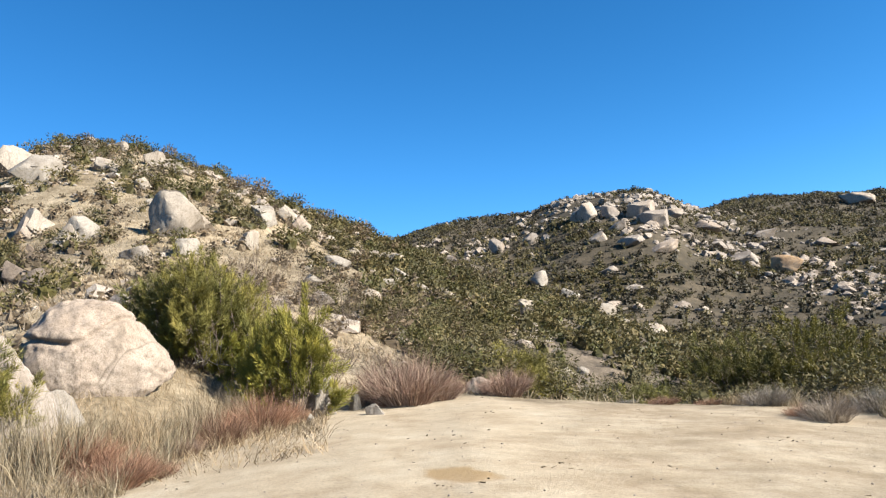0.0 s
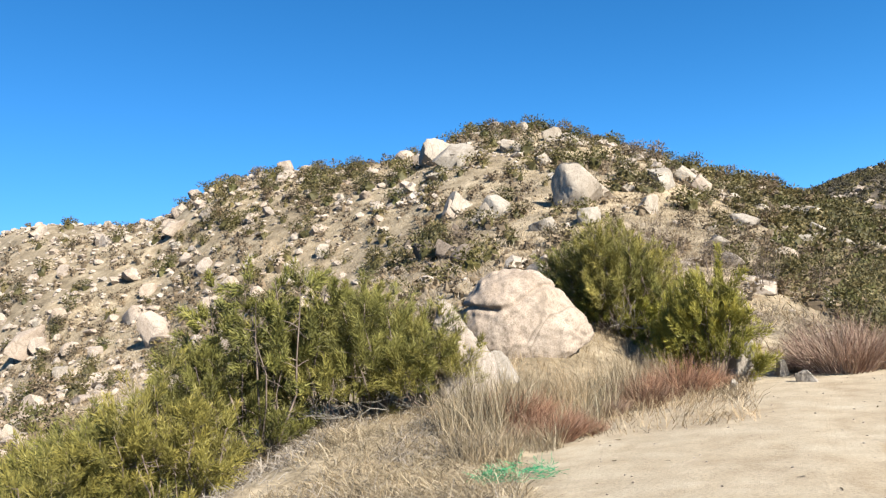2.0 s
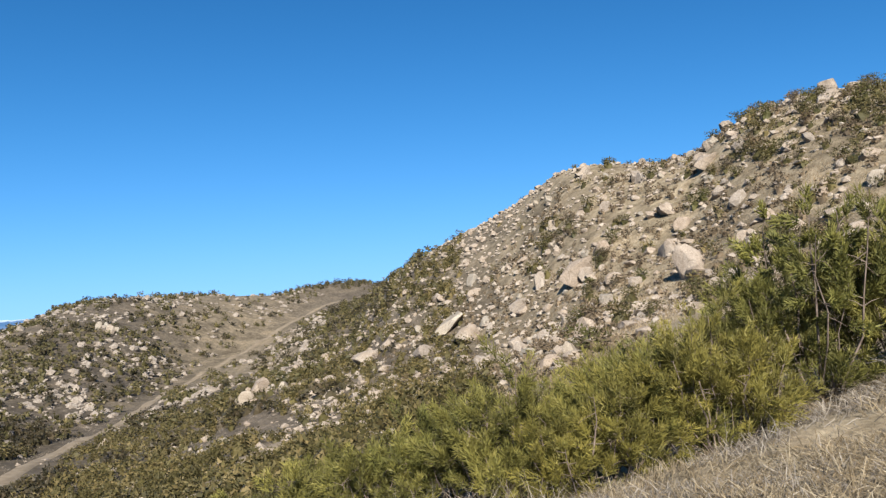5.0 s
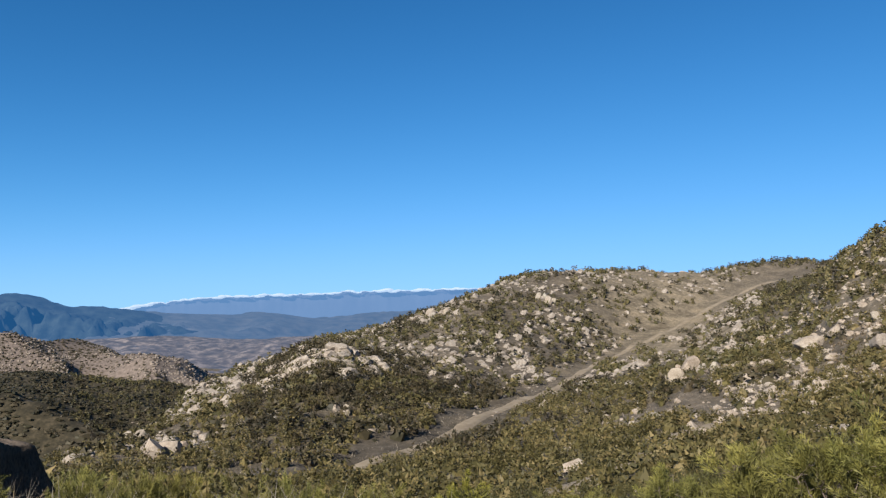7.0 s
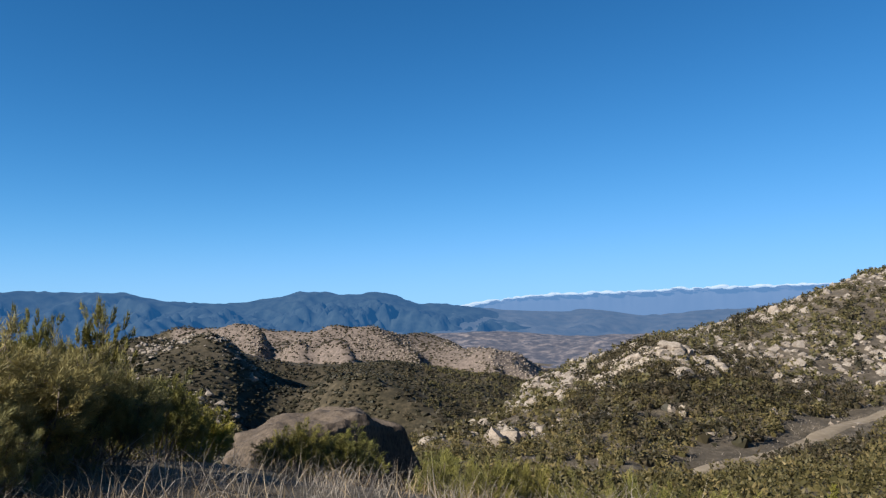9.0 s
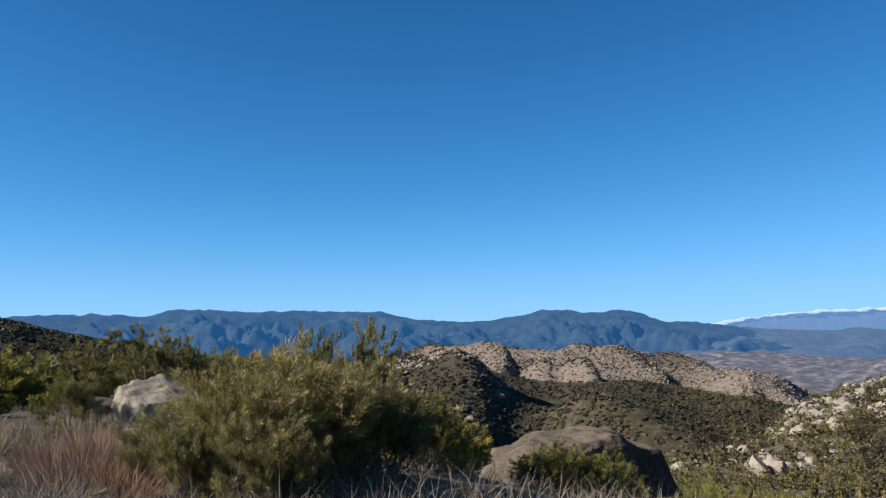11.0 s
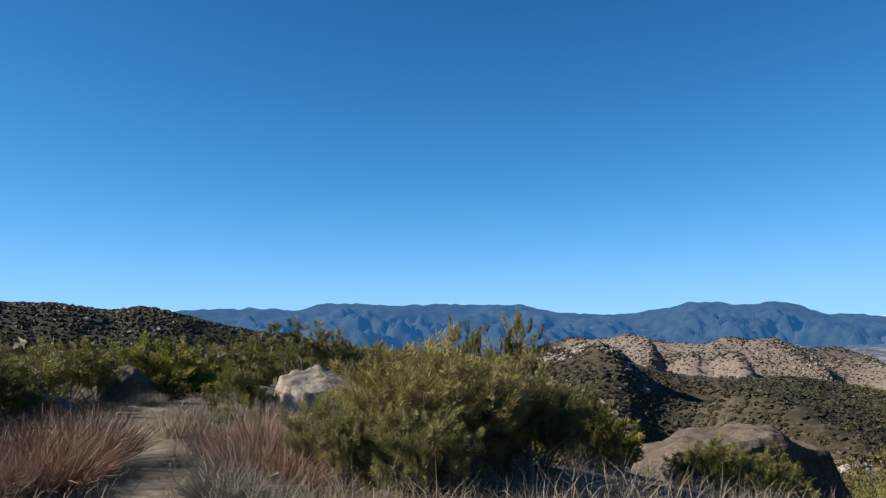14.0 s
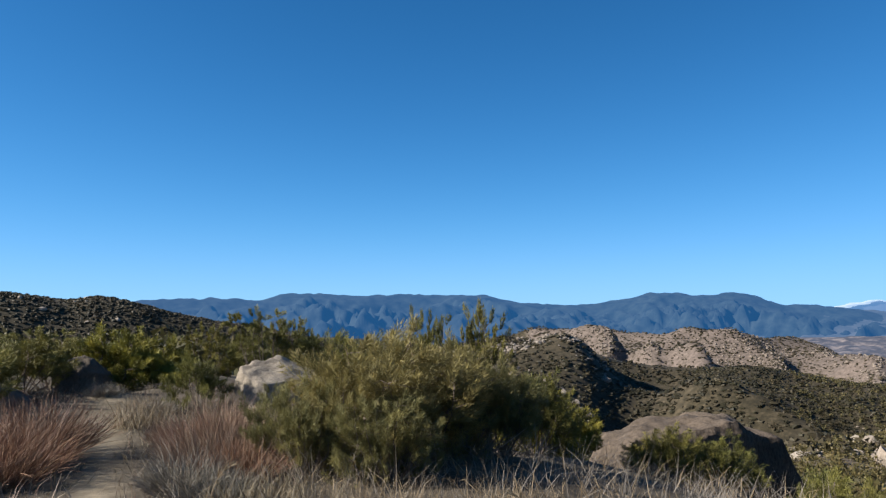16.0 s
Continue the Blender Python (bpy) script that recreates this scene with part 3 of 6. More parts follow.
def ribbon(name, points, width, label, lift=0.12):
    """A dirt road that lies on the land, through points of (bearing, distance)."""
    p = np.array(points, float)
    t = np.linspace(0, len(p) - 1, len(p) * 14)
    knots = np.repeat(np.arange(len(p), dtype=float)[:, None], len(t), axis=1)
    az = run_through(knots, np.repeat(p[:, :1], len(t), axis=1), t)
    r = run_through(knots, np.repeat(p[:, 1:2], len(t), axis=1), t)
    xy = np.column_stack([-np.sin(np.radians(az)) * r, np.cos(np.radians(az)) * r])
    d = unit(np.gradient(xy, axis=0))
    side = np.column_stack([-d[:, 1], d[:, 0]])
    rows = []
    cross = np.array([-1, -0.6, -0.2, 0.2, 0.6, 1])
    for c in cross:
        w = width / 2 * (1 + 0.25 * grain(xy[:, 0], xy[:, 1], 9, 31))
        q = xy + side * (c * w)[:, None]
        a, rr = np.degrees(np.arctan2(-q[:, 0], q[:, 1])), np.hypot(q[:, 0], q[:, 1])
        a = np.where(a < -60, a + 360, a)
        rows.append(np.column_stack([q, land(a, rr) + (lift if abs(c) < 0.9 else -0.3)]))
    v = np.stack(rows, 1)
    v[:, 1:5, 2] = v[:, 1:5, 2].mean(axis=1, keepdims=True) * 0.7 + v[:, 1:5, 2] * 0.3 + lift
    n, k = v.shape[:2]
    i, j = np.arange(n - 1)[:, None], np.arange(k - 1)[None, :]
    a, b, c, e = i * k + j, (i + 1) * k + j, (i + 1) * k + j + 1, i * k + j + 1
    tris = np.concatenate([np.stack([a, b, c], -1).reshape(-1, 3), np.stack([a, c, e], -1).reshape(-1, 3)])
    ob = thing(name, tri_mesh(name, v.reshape(-1, 3), tris, True), DIRT)
    return tagged(ob, label, "dirt road", kind="structure")


DIRT = plain("pale_dirt", [(0.3, (0.144, 0.11, 0.0749)), (0.7, (0.242, 0.196, 0.138))], 0.5)
ribbon("road", [(111, 78), (109, 80), (107, 86), (104, 95), (100, 106), (95, 142), (90, 182), (87.3, 225), (85, 262), (82.5, 295), (80, 330), (77, 375), (74.6, 405)], 3.0, "pale dirt road climbing through the scrubby valley")
ribbon("road", [(92, 44), (89.5, 46), (87, 49), (85, 53), (83.5, 62), (81.5, 72), (79.2, 78)], 2.6, "pale eroded dirt track among olive scrub")


# ---------------------------------------------------------------- far mountains and cloud
def build_backdrop(name, crest, near, far, foot, material, label, rough, seed, step=0.3, lump=0.0):
    az = np.arange(crest[0][0], crest[-1][0], step)
    rise = along(crest, 1, az)
    rows = np.linspace(0, 1, 60)
    A, S = np.meshgrid(az, rows, indexing="ij")
    R = near + (far - near) * S
    top = EYE + far * np.tan(np.radians(rise))
    x, y = -np.sin(np.radians(A)) * R, np.cos(np.radians(A)) * R
    fold = (0.5 - np.abs(grain(x, y, 420, seed))) + 0.5 * (0.5 - np.abs(grain(x, y, 190, seed + 1))) + 0.35 * (0.5 - np.abs(grain(x, y, 85, seed + 3))) + 0.2 * (0.5 - np.abs(grain(x, y, 40, seed + 4)))
    z = foot + (top[:, None] - foot) * S ** 0.9 + rough * (fold - 0.75) * np.sin(np.pi * S) ** 1.2 * (top[:, None] - foot) + lump * fold * np.sin(np.pi * S) ** 0.5
    z[:, -1] = top + 6 * grain(az, az * 0, 0.9, seed + 2) + 4 * grain(az, az * 0, 0.35, seed + 5)
    n, k = A.shape
    i, j = np.arange(n - 1)[:, None], np.arange(k - 1)[None, :]
    a, b, c, e = i * k + j, (i + 1) * k + j, (i + 1) * k + j + 1, i * k + j + 1
    tris = np.concatenate([np.stack([a, b, c], -1).reshape(-1, 3), np.stack([a, c, e], -1).reshape(-1, 3)])
    ob = thing(name, tri_mesh(name, np.stack([x, y, z], -1).reshape(-1, 3), tris, True), material)
    return tagged(ob, label, "mountain", kind="structure")


RANGE = [(112, -2.4), (117.6, -0.9), (120, -0.3), (121.8, -0.05), (123.9, 0.02), (125.5, 0.4), (127.6, 0.8), (129.7, 0.62), (131.2, 0.88), (133, 0.8), (134.6, 0.45), (137.7, 0.0), (142.5, 0.2), (145, 0.7),
         (149.2, 0.78), (155, 0.7), (157.1, 0.9), (159.2, 0.85), (161.6, 0.35), (164.1, 0.5), (169.5, 0.3), (174, 0.0), (182, -0.3)]
LOW_RANGE = [(84, -1.2), (90, -0.6), (95, -0.1), (102, -0.35), (105, -0.6), (107.4, -0.85), (111.6, -0.4), (113.5, -0.55), (117.6, -0.45), (120, -0.3), (124, -0.8), (130, -1.6), (136, -2.2)]
build_backdrop("backdrop", RANGE, 3000, 4500, -150, HAZE_MOUNTAIN, "forested mountain range across the valley, coloured blue with haze", 1.25, 41, 0.2)
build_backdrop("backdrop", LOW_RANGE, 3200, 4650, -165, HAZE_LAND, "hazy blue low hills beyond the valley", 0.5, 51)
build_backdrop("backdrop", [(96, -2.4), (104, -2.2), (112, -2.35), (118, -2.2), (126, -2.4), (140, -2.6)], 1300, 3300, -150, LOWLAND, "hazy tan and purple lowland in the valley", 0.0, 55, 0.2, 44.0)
CLOUD_TOP = [(80, 1.4), (95.7, 1.3), (101, 1.15), (107.4, 0.95), (111, 0.8), (115.6, 0.55), (119.6, 0.05), (121.5, -0.3), (125, -0.6)]


def build_cloud():
    az = np.arange(80, 125, 0.08)
    top = along(CLOUD_TOP, 1, az) + 0.10 * np.abs(grain(az, az * 0, 0.9, 61)) + 0.06 * grain(az, az * 0, 0.3, 62)
    rows = []
    for s, back in ((0.0, 0), (0.35, 30), (0.7, 60), (0.88, 100), (1.0, 180)):
        r = 4740.0 + back + 0 * az
        rise = -1.5 + (top + 1.5) * s
        rows.append(np.column_stack([-np.sin(np.radians(az)) * r, np.cos(np.radians(az)) * r, EYE + r * np.tan(np.radians(rise))]))
    v = np.stack(rows, 1)
    n, k = v.shape[:2]
    i, j = np.arange(n - 1)[:, None], np.arange(k - 1)[None, :]
    a, b, c, e = i * k + j, (i + 1) * k + j, (i + 1) * k + j + 1, i * k + j + 1
    tris = np.concatenate([np.stack([a, b, c], -1).reshape(-1, 3), np.stack([a, c, e], -1).reshape(-1, 3)])
    rng = np.random.default_rng(64)
    bm = bmesh.new()
    bmesh.ops.create_icosphere(bm, subdivisions=2, radius=1)
    ball = np.array([q.co[:] for q in bm.verts]), np.array([[q.index for q in f.verts] for f in bm.faces])
    bm.free()
    puffs = []
    for a, h in zip(az[::2], top[::2]):
        size = 5 * (0.6 + np.abs(grain(a, 0.0, 1.3, 65)) * 1.6)
        r = 4800 + rng.uniform(0, 60)
        c = np.array([-math.sin(radians(a)) * r, math.cos(radians(a)) * r, EYE + r * math.tan(radians(h)) - size * 0.3])
        puffs.append((ball[0] * np.array([size * 3.2, size * 3.2, size * 0.8]) * rng.uniform(0.7, 1.2, 3) + c, ball[1]))
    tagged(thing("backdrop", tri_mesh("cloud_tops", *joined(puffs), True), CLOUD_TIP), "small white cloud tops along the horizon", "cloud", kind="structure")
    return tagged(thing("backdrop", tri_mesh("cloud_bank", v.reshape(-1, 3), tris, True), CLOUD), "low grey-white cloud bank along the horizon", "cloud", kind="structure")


build_cloud()


# ---------------------------------------------------------------- rocks
def rock_mesh(name, seed, fine=3, cuts=9, stretch=(1.2, 1.0, 0.8), rough=0.16, grooves=True, buried=0.5, planes=()):
    """A weathered boulder about 1 m wide that stands on z = 0: a ball cut by flat joints, then worn."""
    rng = np.random.default_rng(seed)
    bm = bmesh.new()
    bmesh.ops.create_icosphere(bm, subdivisions=fine, radius=1)
    v = np.array([q.co[:] for q in bm.verts])
    t = np.array([[q.index for q in f.verts] for f in bm.faces])
    bm.free()
    joints = [unit(rng.normal(size=3)) for _ in range(3)]
    for i in range(cuts):
        n = unit((joints[i % 3] * rng.choice([-1, 1]) + rng.normal(size=3) * 0.35) if i % 2 else rng.normal(size=3))
        d = rng.uniform(0.42, 0.78)
        over = v @ n - d
        v = v - np.where(over > 0, over * 0.96, 0)[:, None] * n
    for nx, ny, nz, d in planes:
        n = unit(np.array([nx, ny, nz], float))
        over = v @ n - d
        v = v - np.where(over > 0, over * 0.97, 0)[:, None] * n
    off = rng.uniform(0, 99, 3)
    bumps = np.array([noise.fractal(Vector(p * 1.6 + off), 0.8, 2.2, 5) for p in v])
    v = v * (1 + rough * bumps)[:, None]
    if fine > 2 and grooves:
        v = v * (1 - 0.055 * np.array([max(0.0, 1 - abs(noise.noise(Vector(p * 1.5 - off))) / 0.05) for p in v]))[:, None]
    v = v * np.array(stretch)
    v[:, 2] -= v[:, 2].min() * (1 - buried)
    v /= np.ptp(v[:, 0])
    return v, t


ROCKS = [tri_mesh("boulder", *rock_mesh("boulder", 100 + i, 4, 15 + i % 4, s, 0.07 + 0.02 * (i % 3)), True, 42)
         for i, s in enumerate([(1.2, 1, 0.85), (1.0, 1.1, 1.0), (1.4, 1, 0.7), (1.1, 0.9, 1.2), (1.5, 1.1, 0.6), (1.0, 1.0, 0.8), (1.3, 1.0, 1.0), (1.2, 1.2, 0.75)])]
BLOCKS = [tri_mesh("boulder", *rock_mesh("boulder", 140 + i, 2, 11, (1.25, 1.0, 0.8), 0.12)) for i in range(8)]
BLOCK_SETS = {}
for ob_material in (GRANITE, GRANITE_PALE):
    BLOCK_SETS[ob_material.name] = []
    for me in BLOCKS:
        copy = me.copy()
        copy.materials.append(ob_material)
        BLOCK_SETS[ob_material.name].append(copy)
ROCK_SETS = {}
for ob_material in (GRANITE, GRANITE_PALE, GRANITE_DARK, GRANITE_RED):
    ROCK_SETS[ob_material.name] = []
    for me in ROCKS:
        copy = me.copy()
        copy.materials.append(ob_material)
        ROCK_SETS[ob_material.name].append(copy)


def put_rock(rng, az, r, wide, tall, material=GRANITE, label="weathered granite boulder on the dry hillside", group="hillside boulders", sink=0.12, block=False, tilt=0.0):
    me = (BLOCK_SETS if block else ROCK_SETS)[material.name][rng.integers(8)]
    x, y = spot(az, r)
    ob = new("boulder", me)
    shape = np.array([q.co[2] for q in me.vertices]).max()
    turn = az + (rng.choice([0, 180]) + rng.uniform(-25, 25) if not tilt else 0)
    m = Matrix.Translation((x, y, height(az, r) - sink * tall)) @ Matrix.Rotation(radians(turn), 4, "Z") @ Matrix.Rotation(rng.normal() * 0.12 + tilt, 4, "Y") @ Matrix.Diagonal((wide, wide * rng.uniform(0.8, 1.1), tall * (1 + sink) / shape, 1))
    ob.matrix_basis = m
    return tagged(ob, label, "boulder", group)


def rocks_seen(rng, rows, material, label, group):
    """Boulders given by bearing, rise of their foot, and angular width and height."""
    for az, rise, w, h in rows:
        r = where_seen(az, rise, 10)
        put_rock(rng, az, r, r * math.tan(radians(w)) * 1.05, r * math.tan(radians(h)) * 0.85, material, label, group)


rng = np.random.default_rng(5)
HILL_ROCKS = [(28.6, 13.4, 2.7, 2.3), (27.5, 13.0, 3.2, 2.0), (28.7, 12.3, 1.7, 0.8), (27.6, 9.6, 2.3, 1.8), (25.6, 8.5, 2.3, 1.8), (24.4, 8.9, 2.1, 2.0), (21.1, 7.5, 2.1, 1.3), (18.6, 9.1, 3.8, 3.6), (17.0, 9.3, 1.7, 1.5),
              (20.7, 12.3, 1.6, 1.1), (19.7, 13.9, 1.5, 1.1), (24.3, 15.1, 1.5, 0.8), (23.1, 13.6, 1.7, 1.1), (12.3, 9.4, 1.9, 1.9), (10.8, 9.4, 2.3, 1.7), (7.5, 5.8, 2.2, 1.2), (3.7, 6.0, 2.1, 0.8), (-0.2, 2.6, 1.3, 1.3),
              (1.6, 3.3, 1.0, 1.0), (3.9, 4.3, 1.5, 0.6), (10.6, 8.1, 1.3, 0.8)]
LOW_ROCKS = [(14.9, 9.5, 0.9, 0.6), (8.2, 7.8, 1.7, 0.6), (-5.6, 1.2, 1.4, 1.3), (-7.2, 3.1, 1.4, 1.3), (-9.1, 2.0, 1.4, 0.9), (-11.3, 0.1, 1.8, 1.5), (-12.7, -0.4, 1.3, 0.8), (-14.3, -1.5, 2.8, 1.3), (-7.8, -1.9, 0.9, 0.5),
             (-8.2, -3.6, 1.7, 0.8), (-9.5, -3.6, 1.0, 0.7)]
DARK_ROCKS = [(27.4, 5.9, 1.8, 1.5), (27.7, 7.3, 2.0, 1.8), (28.7, 6.4, 1.7, 1.7), (30.2, 6.6, 1.8, 1.4), (31.5, 7.2, 1.2, 0.9), (29.6, 5.6, 1.0, 0.7)]
RIGHT_ROCKS = [(-4.5, 5.9, 1.1, 1.3), (-11.2, 7.4, 1.7, 1.6), (-12.7, 7.5, 1.3, 1.1), (-10.3, 7.5, 0.8, 1.1), (-14.9, 7.4, 2.1, 1.1), (-17.2, 7.0, 1.3, 0.7), (-11.8, 5.9, 1.7, 0.8), (-6.7, 6.2, 1.1, 1.1), (-13.3, 6.4, 1.3, 0.9),
               (-15.6, 6.6, 2.5, 1.1), (-21.3, 3.1, 2.9, 0.9), (-19.3, 5.7, 2.1, 0.8), (-16.1, 4.6, 2.5, 0.7), (-14.2, 5.3, 1.7, 0.8), (-22.9, 4.7, 1.7, 0.6), (-12.4, 3.4, 1.7, 0.7), (-13.8, 2.0, 1.3, 0.5), (-18.2, -0.1, 1.7, 0.6),
               (-29.0, 6.0, 2.1, 0.8), (-26.6, 3.6, 1.7, 0.6)]
FACE_ROCKS = [(57.5, 2.3, 2.4, 2.0), (65.6, -1.7, 2.1, 1.4), (64.1, -1.0, 0.8, 0.8), (73.2, -3.0, 2.1, 1.3), (69.0, -2.7, 1.5, 1.1), (60.3, 1.9, 0.8, 1.5), (55.6, 4.2, 1.3, 1.1), (48.1, 9.7, 1.7, 1.1),
              (50.9, 3.9, 1.7, 1.3), (49.3, 2.5, 2.1, 2.5), (47.1, 1.5, 1.3, 1.3), (47.3, 7.6, 1.3, 0.9), (28.0, 9.3, 1.7, 1.5), (33.9, 6.6, 0.8, 0.8), (61.9, 0.4, 1.3, 1.1)]
VALLEY_ROCKS = [(80.7, -4.9, 2.9, 1.6), (81.9, -4.9, 1.7, 1.1), (117.8, -9.9, 2.9, 1.7), (120.7, -9.2, 2.5, 1.5), (99.5, -0.8, 1.7, 1.1), (90.7, 0.3, 1.3, 1.1), (84.5, -8.6, 2.1, 0.6), (110.7, -7.9, 1.1, 0.8),
                (105.5, -7.9, 1.1, 1.1), (83.1, -10.1, 1.1, 0.8)]
rocks_seen(rng, HILL_ROCKS, GRANITE_PALE, "pale weathered granite boulder on the dry hillside", "hillside boulders")
rocks_seen(rng, LOW_ROCKS, GRANITE_PALE, "pale granite boulder among chaparral shrubs", "hillside boulders")
rocks_seen(rng, DARK_ROCKS, GRANITE_DARK, "dark jointed granite block in an outcrop", "outcrop blocks")
rocks_seen(rng, RIGHT_ROCKS, GRANITE, "granite boulder on the scrub-covered far hill", "far hill boulders")
rocks_seen(rng, [(-24.0, 2.2, 2.1, 1.4)], GRANITE_RED, "orange-stained granite outcrop on the far hill", "far hill boulders")
rocks_seen(rng, FACE_ROCKS, GRANITE, "tan granite boulder on the rocky hill face", "hillside boulders")
put_rock(rng, 66.9, where_seen(66.9, -0.6), 6.0, 1.3, GRANITE_PALE, "long pale granite slab leaning on the rocky hill face", tilt=-0.6)
for az, rise, w, h in VALLEY_ROCKS:
    r = where_seen(az, rise, 10)
    for i in range(6):
        size = r * math.tan(radians(w)) * rng.uniform(0.25, 0.6)
        put_rock(rng, az + rng.normal() * w * 0.35, r + rng.normal() * size, size, size * rng.uniform(0.5, 0.9), rng.choice([GRANITE, GRANITE, GRANITE_PALE]), "angular tan granite block above the dirt road", "valley boulders", block=True)


# ---------------------------------------------------------------- plants: how they are made
def blades(rng, base, way, length, width):
    """One thin triangle for each base point, along its way."""
    n = len(base)
    side = unit(np.cross(way, rng.normal(size=(n, 3))))
    v = np.empty((n, 3, 3))
    v[:, 0], v[:, 1], v[:, 2] = base - side * width[:, None] / 2, base + side * width[:, None] / 2, base + way * length[:, None]
    return v.reshape(-1, 3), np.arange(n * 3).reshape(-1, 3)


def curved_blades(rng, base, way, length, width, sag):
    """Thin stalks of two pieces that bend over."""
    n = len(base)
    side = unit(np.cross(way, rng.normal(size=(n, 3)))) * width[:, None] / 2
    mid = base + way * length[:, None] * 0.55
    bent = unit(way + np.array([0, 0, -1]) * sag[:, None] + rng.normal(size=(n, 3)) * 0.1)
    tip = mid + bent * length[:, None] * 0.5
    v = np.stack([base - side, base + side, mid - side * 0.7, mid + side * 0.7, tip], 1)
    t = np.array([[0, 1, 3], [0, 3, 2], [2, 3, 4]])
    return v.reshape(-1, 3), (np.arange(n)[:, None, None] * 5 + t).reshape(-1, 3)


def tube(points, r0, r1):
    p = np.asarray(points, float)
    d = unit(np.gradient(p, axis=0))
    u = unit(np.cross(d, [0.31, 0.22, 0.93]))
    w = np.cross(d, u)
    rad = np.linspace(r0, r1, len(p))[:, None]
    ring = np.stack([p + (math.cos(a) * u + math.sin(a) * w) * rad for a in (0, 2.094, 4.189)], 1)
    n = len(p)
    i, j = np.arange(n - 1)[:, None], np.arange(3)[None, :]
    a, b = i * 3 + j, i * 3 + (j + 1) % 3
    return ring.reshape(-1, 3), np.concatenate([np.stack([a, b, b + 3], -1).reshape(-1, 3), np.stack([a, b + 3, a + 3], -1).reshape(-1, 3)])


def plume_bush(seed, wide, tall, boughs=15, plumes=9, needles=95, long=0.4, fine=0.075, thick=0.013, low=0.3, clump=0.115, dead=14, flat=0.28, upright=0.8):
    """A feathery shrub: stems rise from one foot to boughs, every bough carries brushes of needles, and dead twigs stand at its foot."""
    rng = np.random.default_rng(seed)
    stems, crown, tone, twigs = [], [], [], []
    lean = rng.uniform(-0.12, 0.12, 2) * wide
    for i in range(boughs):
        a, q = 2.39996 * i + rng.uniform(-0.5, 0.5), math.sqrt((i + rng.uniform(0.1, 0.9)) / boughs)
        up = low + (1 - low) * rng.uniform(0, 1) ** 0.55
        reach = wide / 2 * q * (1.0 - 0.25 * up ** 2)
        out = np.array([math.cos(a), math.sin(a), 0])
        end = out * reach + np.array([lean[0] * up, lean[1] * up, max(0.12 * tall, tall * up * (1 - flat * q * q) - long * 0.8)])
        foot = out * 0.07 * wide * q + np.array([0, 0, -0.12])
        t = np.linspace(0, 1, 6)[:, None]
        line = foot * (1 - t) + end * t + out * wide * 0.05 * np.sin(t * math.pi) + rng.normal(size=(6, 3)) * 0.02 * wide * np.sin(t * math.pi)
        stems.append(tube(line, 0.0085 * wide * rng.uniform(0.5, 1.4), 0.006))
        for _ in range(plumes):
            k = rng.uniform(2.6, 5.0)
            at = line[int(k)] + (line[min(int(k) + 1, 5)] - line[int(k)]) * (k % 1)
            d = unit(rng.normal(size=3) * [1, 1, 0.7])
            b = at + d * clump * wide * rng.uniform(0.25, 1.1)
            stems.append(tube([at, (at + b) / 2 + rng.normal(size=3) * 0.02, b], 0.007, 0.003))
            axis = unit(np.array([0, 0, upright]) + d * 0.5 + out * 0.45 * q + rng.normal(size=3) * 0.2)
            size, n = long * rng.uniform(0.65, 1.25), needles
            u = rng.uniform(0, 1, n)
            side = unit(np.cross(axis, rng.normal(size=(n, 3))))
            p = b + axis * (u * size)[:, None] + side * (0.21 * size * np.sin(math.pi * (0.12 + 0.8 * u)) * np.sqrt(rng.uniform(0, 1, n)))[:, None]
            way = unit(axis * 0.85 + side * 0.5 + rng.normal(size=(n, 3)) * 0.3)
            crown.append(blades(rng, p, way, fine * rng.uniform(0.6, 1.3, n), thick * rng.uniform(0.6, 1.4, n)))
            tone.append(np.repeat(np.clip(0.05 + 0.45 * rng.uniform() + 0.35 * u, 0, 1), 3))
    for _ in range(dead):
        a = rng.uniform(0, 2 * math.pi)
        p = np.array([math.cos(a), math.sin(a), 0]) * wide * rng.uniform(0.05, 0.4) + [0, 0, tall * 0.03]
        for _ in range(3):
            w = unit(np.array([math.cos(a), math.sin(a), rng.uniform(0.1, 0.9)]) + rng.normal(size=3) * 0.5)
            ln = wide * rng.uniform(0.12, 0.3)
            b = p + w * ln * 0.5 + rng.normal(size=3) * 0.05
            e = b + unit(w + rng.normal(size=3) * 0.5) * ln * 0.5
            twigs.append(tube([p, b, e], 0.009, 0.003))
            twigs.append(tube([b, b + unit(w + rng.normal(size=3) * 0.8) * ln * 0.3], 0.005, 0.002))
    return joined(stems), joined(crown), np.concatenate(tone), joined(twigs) if twigs else None


def new_shrub(name, arrays, crown_material, stem_material, label, category, group):
    stems, crown, tone, twigs = arrays
    base = new(name)
    thing("trunk", tri_mesh("trunk", *stems, True), stem_material, base)
    me = tri_mesh("crown", *crown)
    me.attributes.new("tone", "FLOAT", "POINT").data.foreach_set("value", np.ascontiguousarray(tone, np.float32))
    thing("crown", me, crown_material, base)
    if twigs:
        tagged(thing("deadwood", tri_mesh("deadwood", *twigs, True), TWIG_GREY, base), "bare grey dead twigs", kind="stuff")
    return tagged(base, label, category, group)


USED = set()


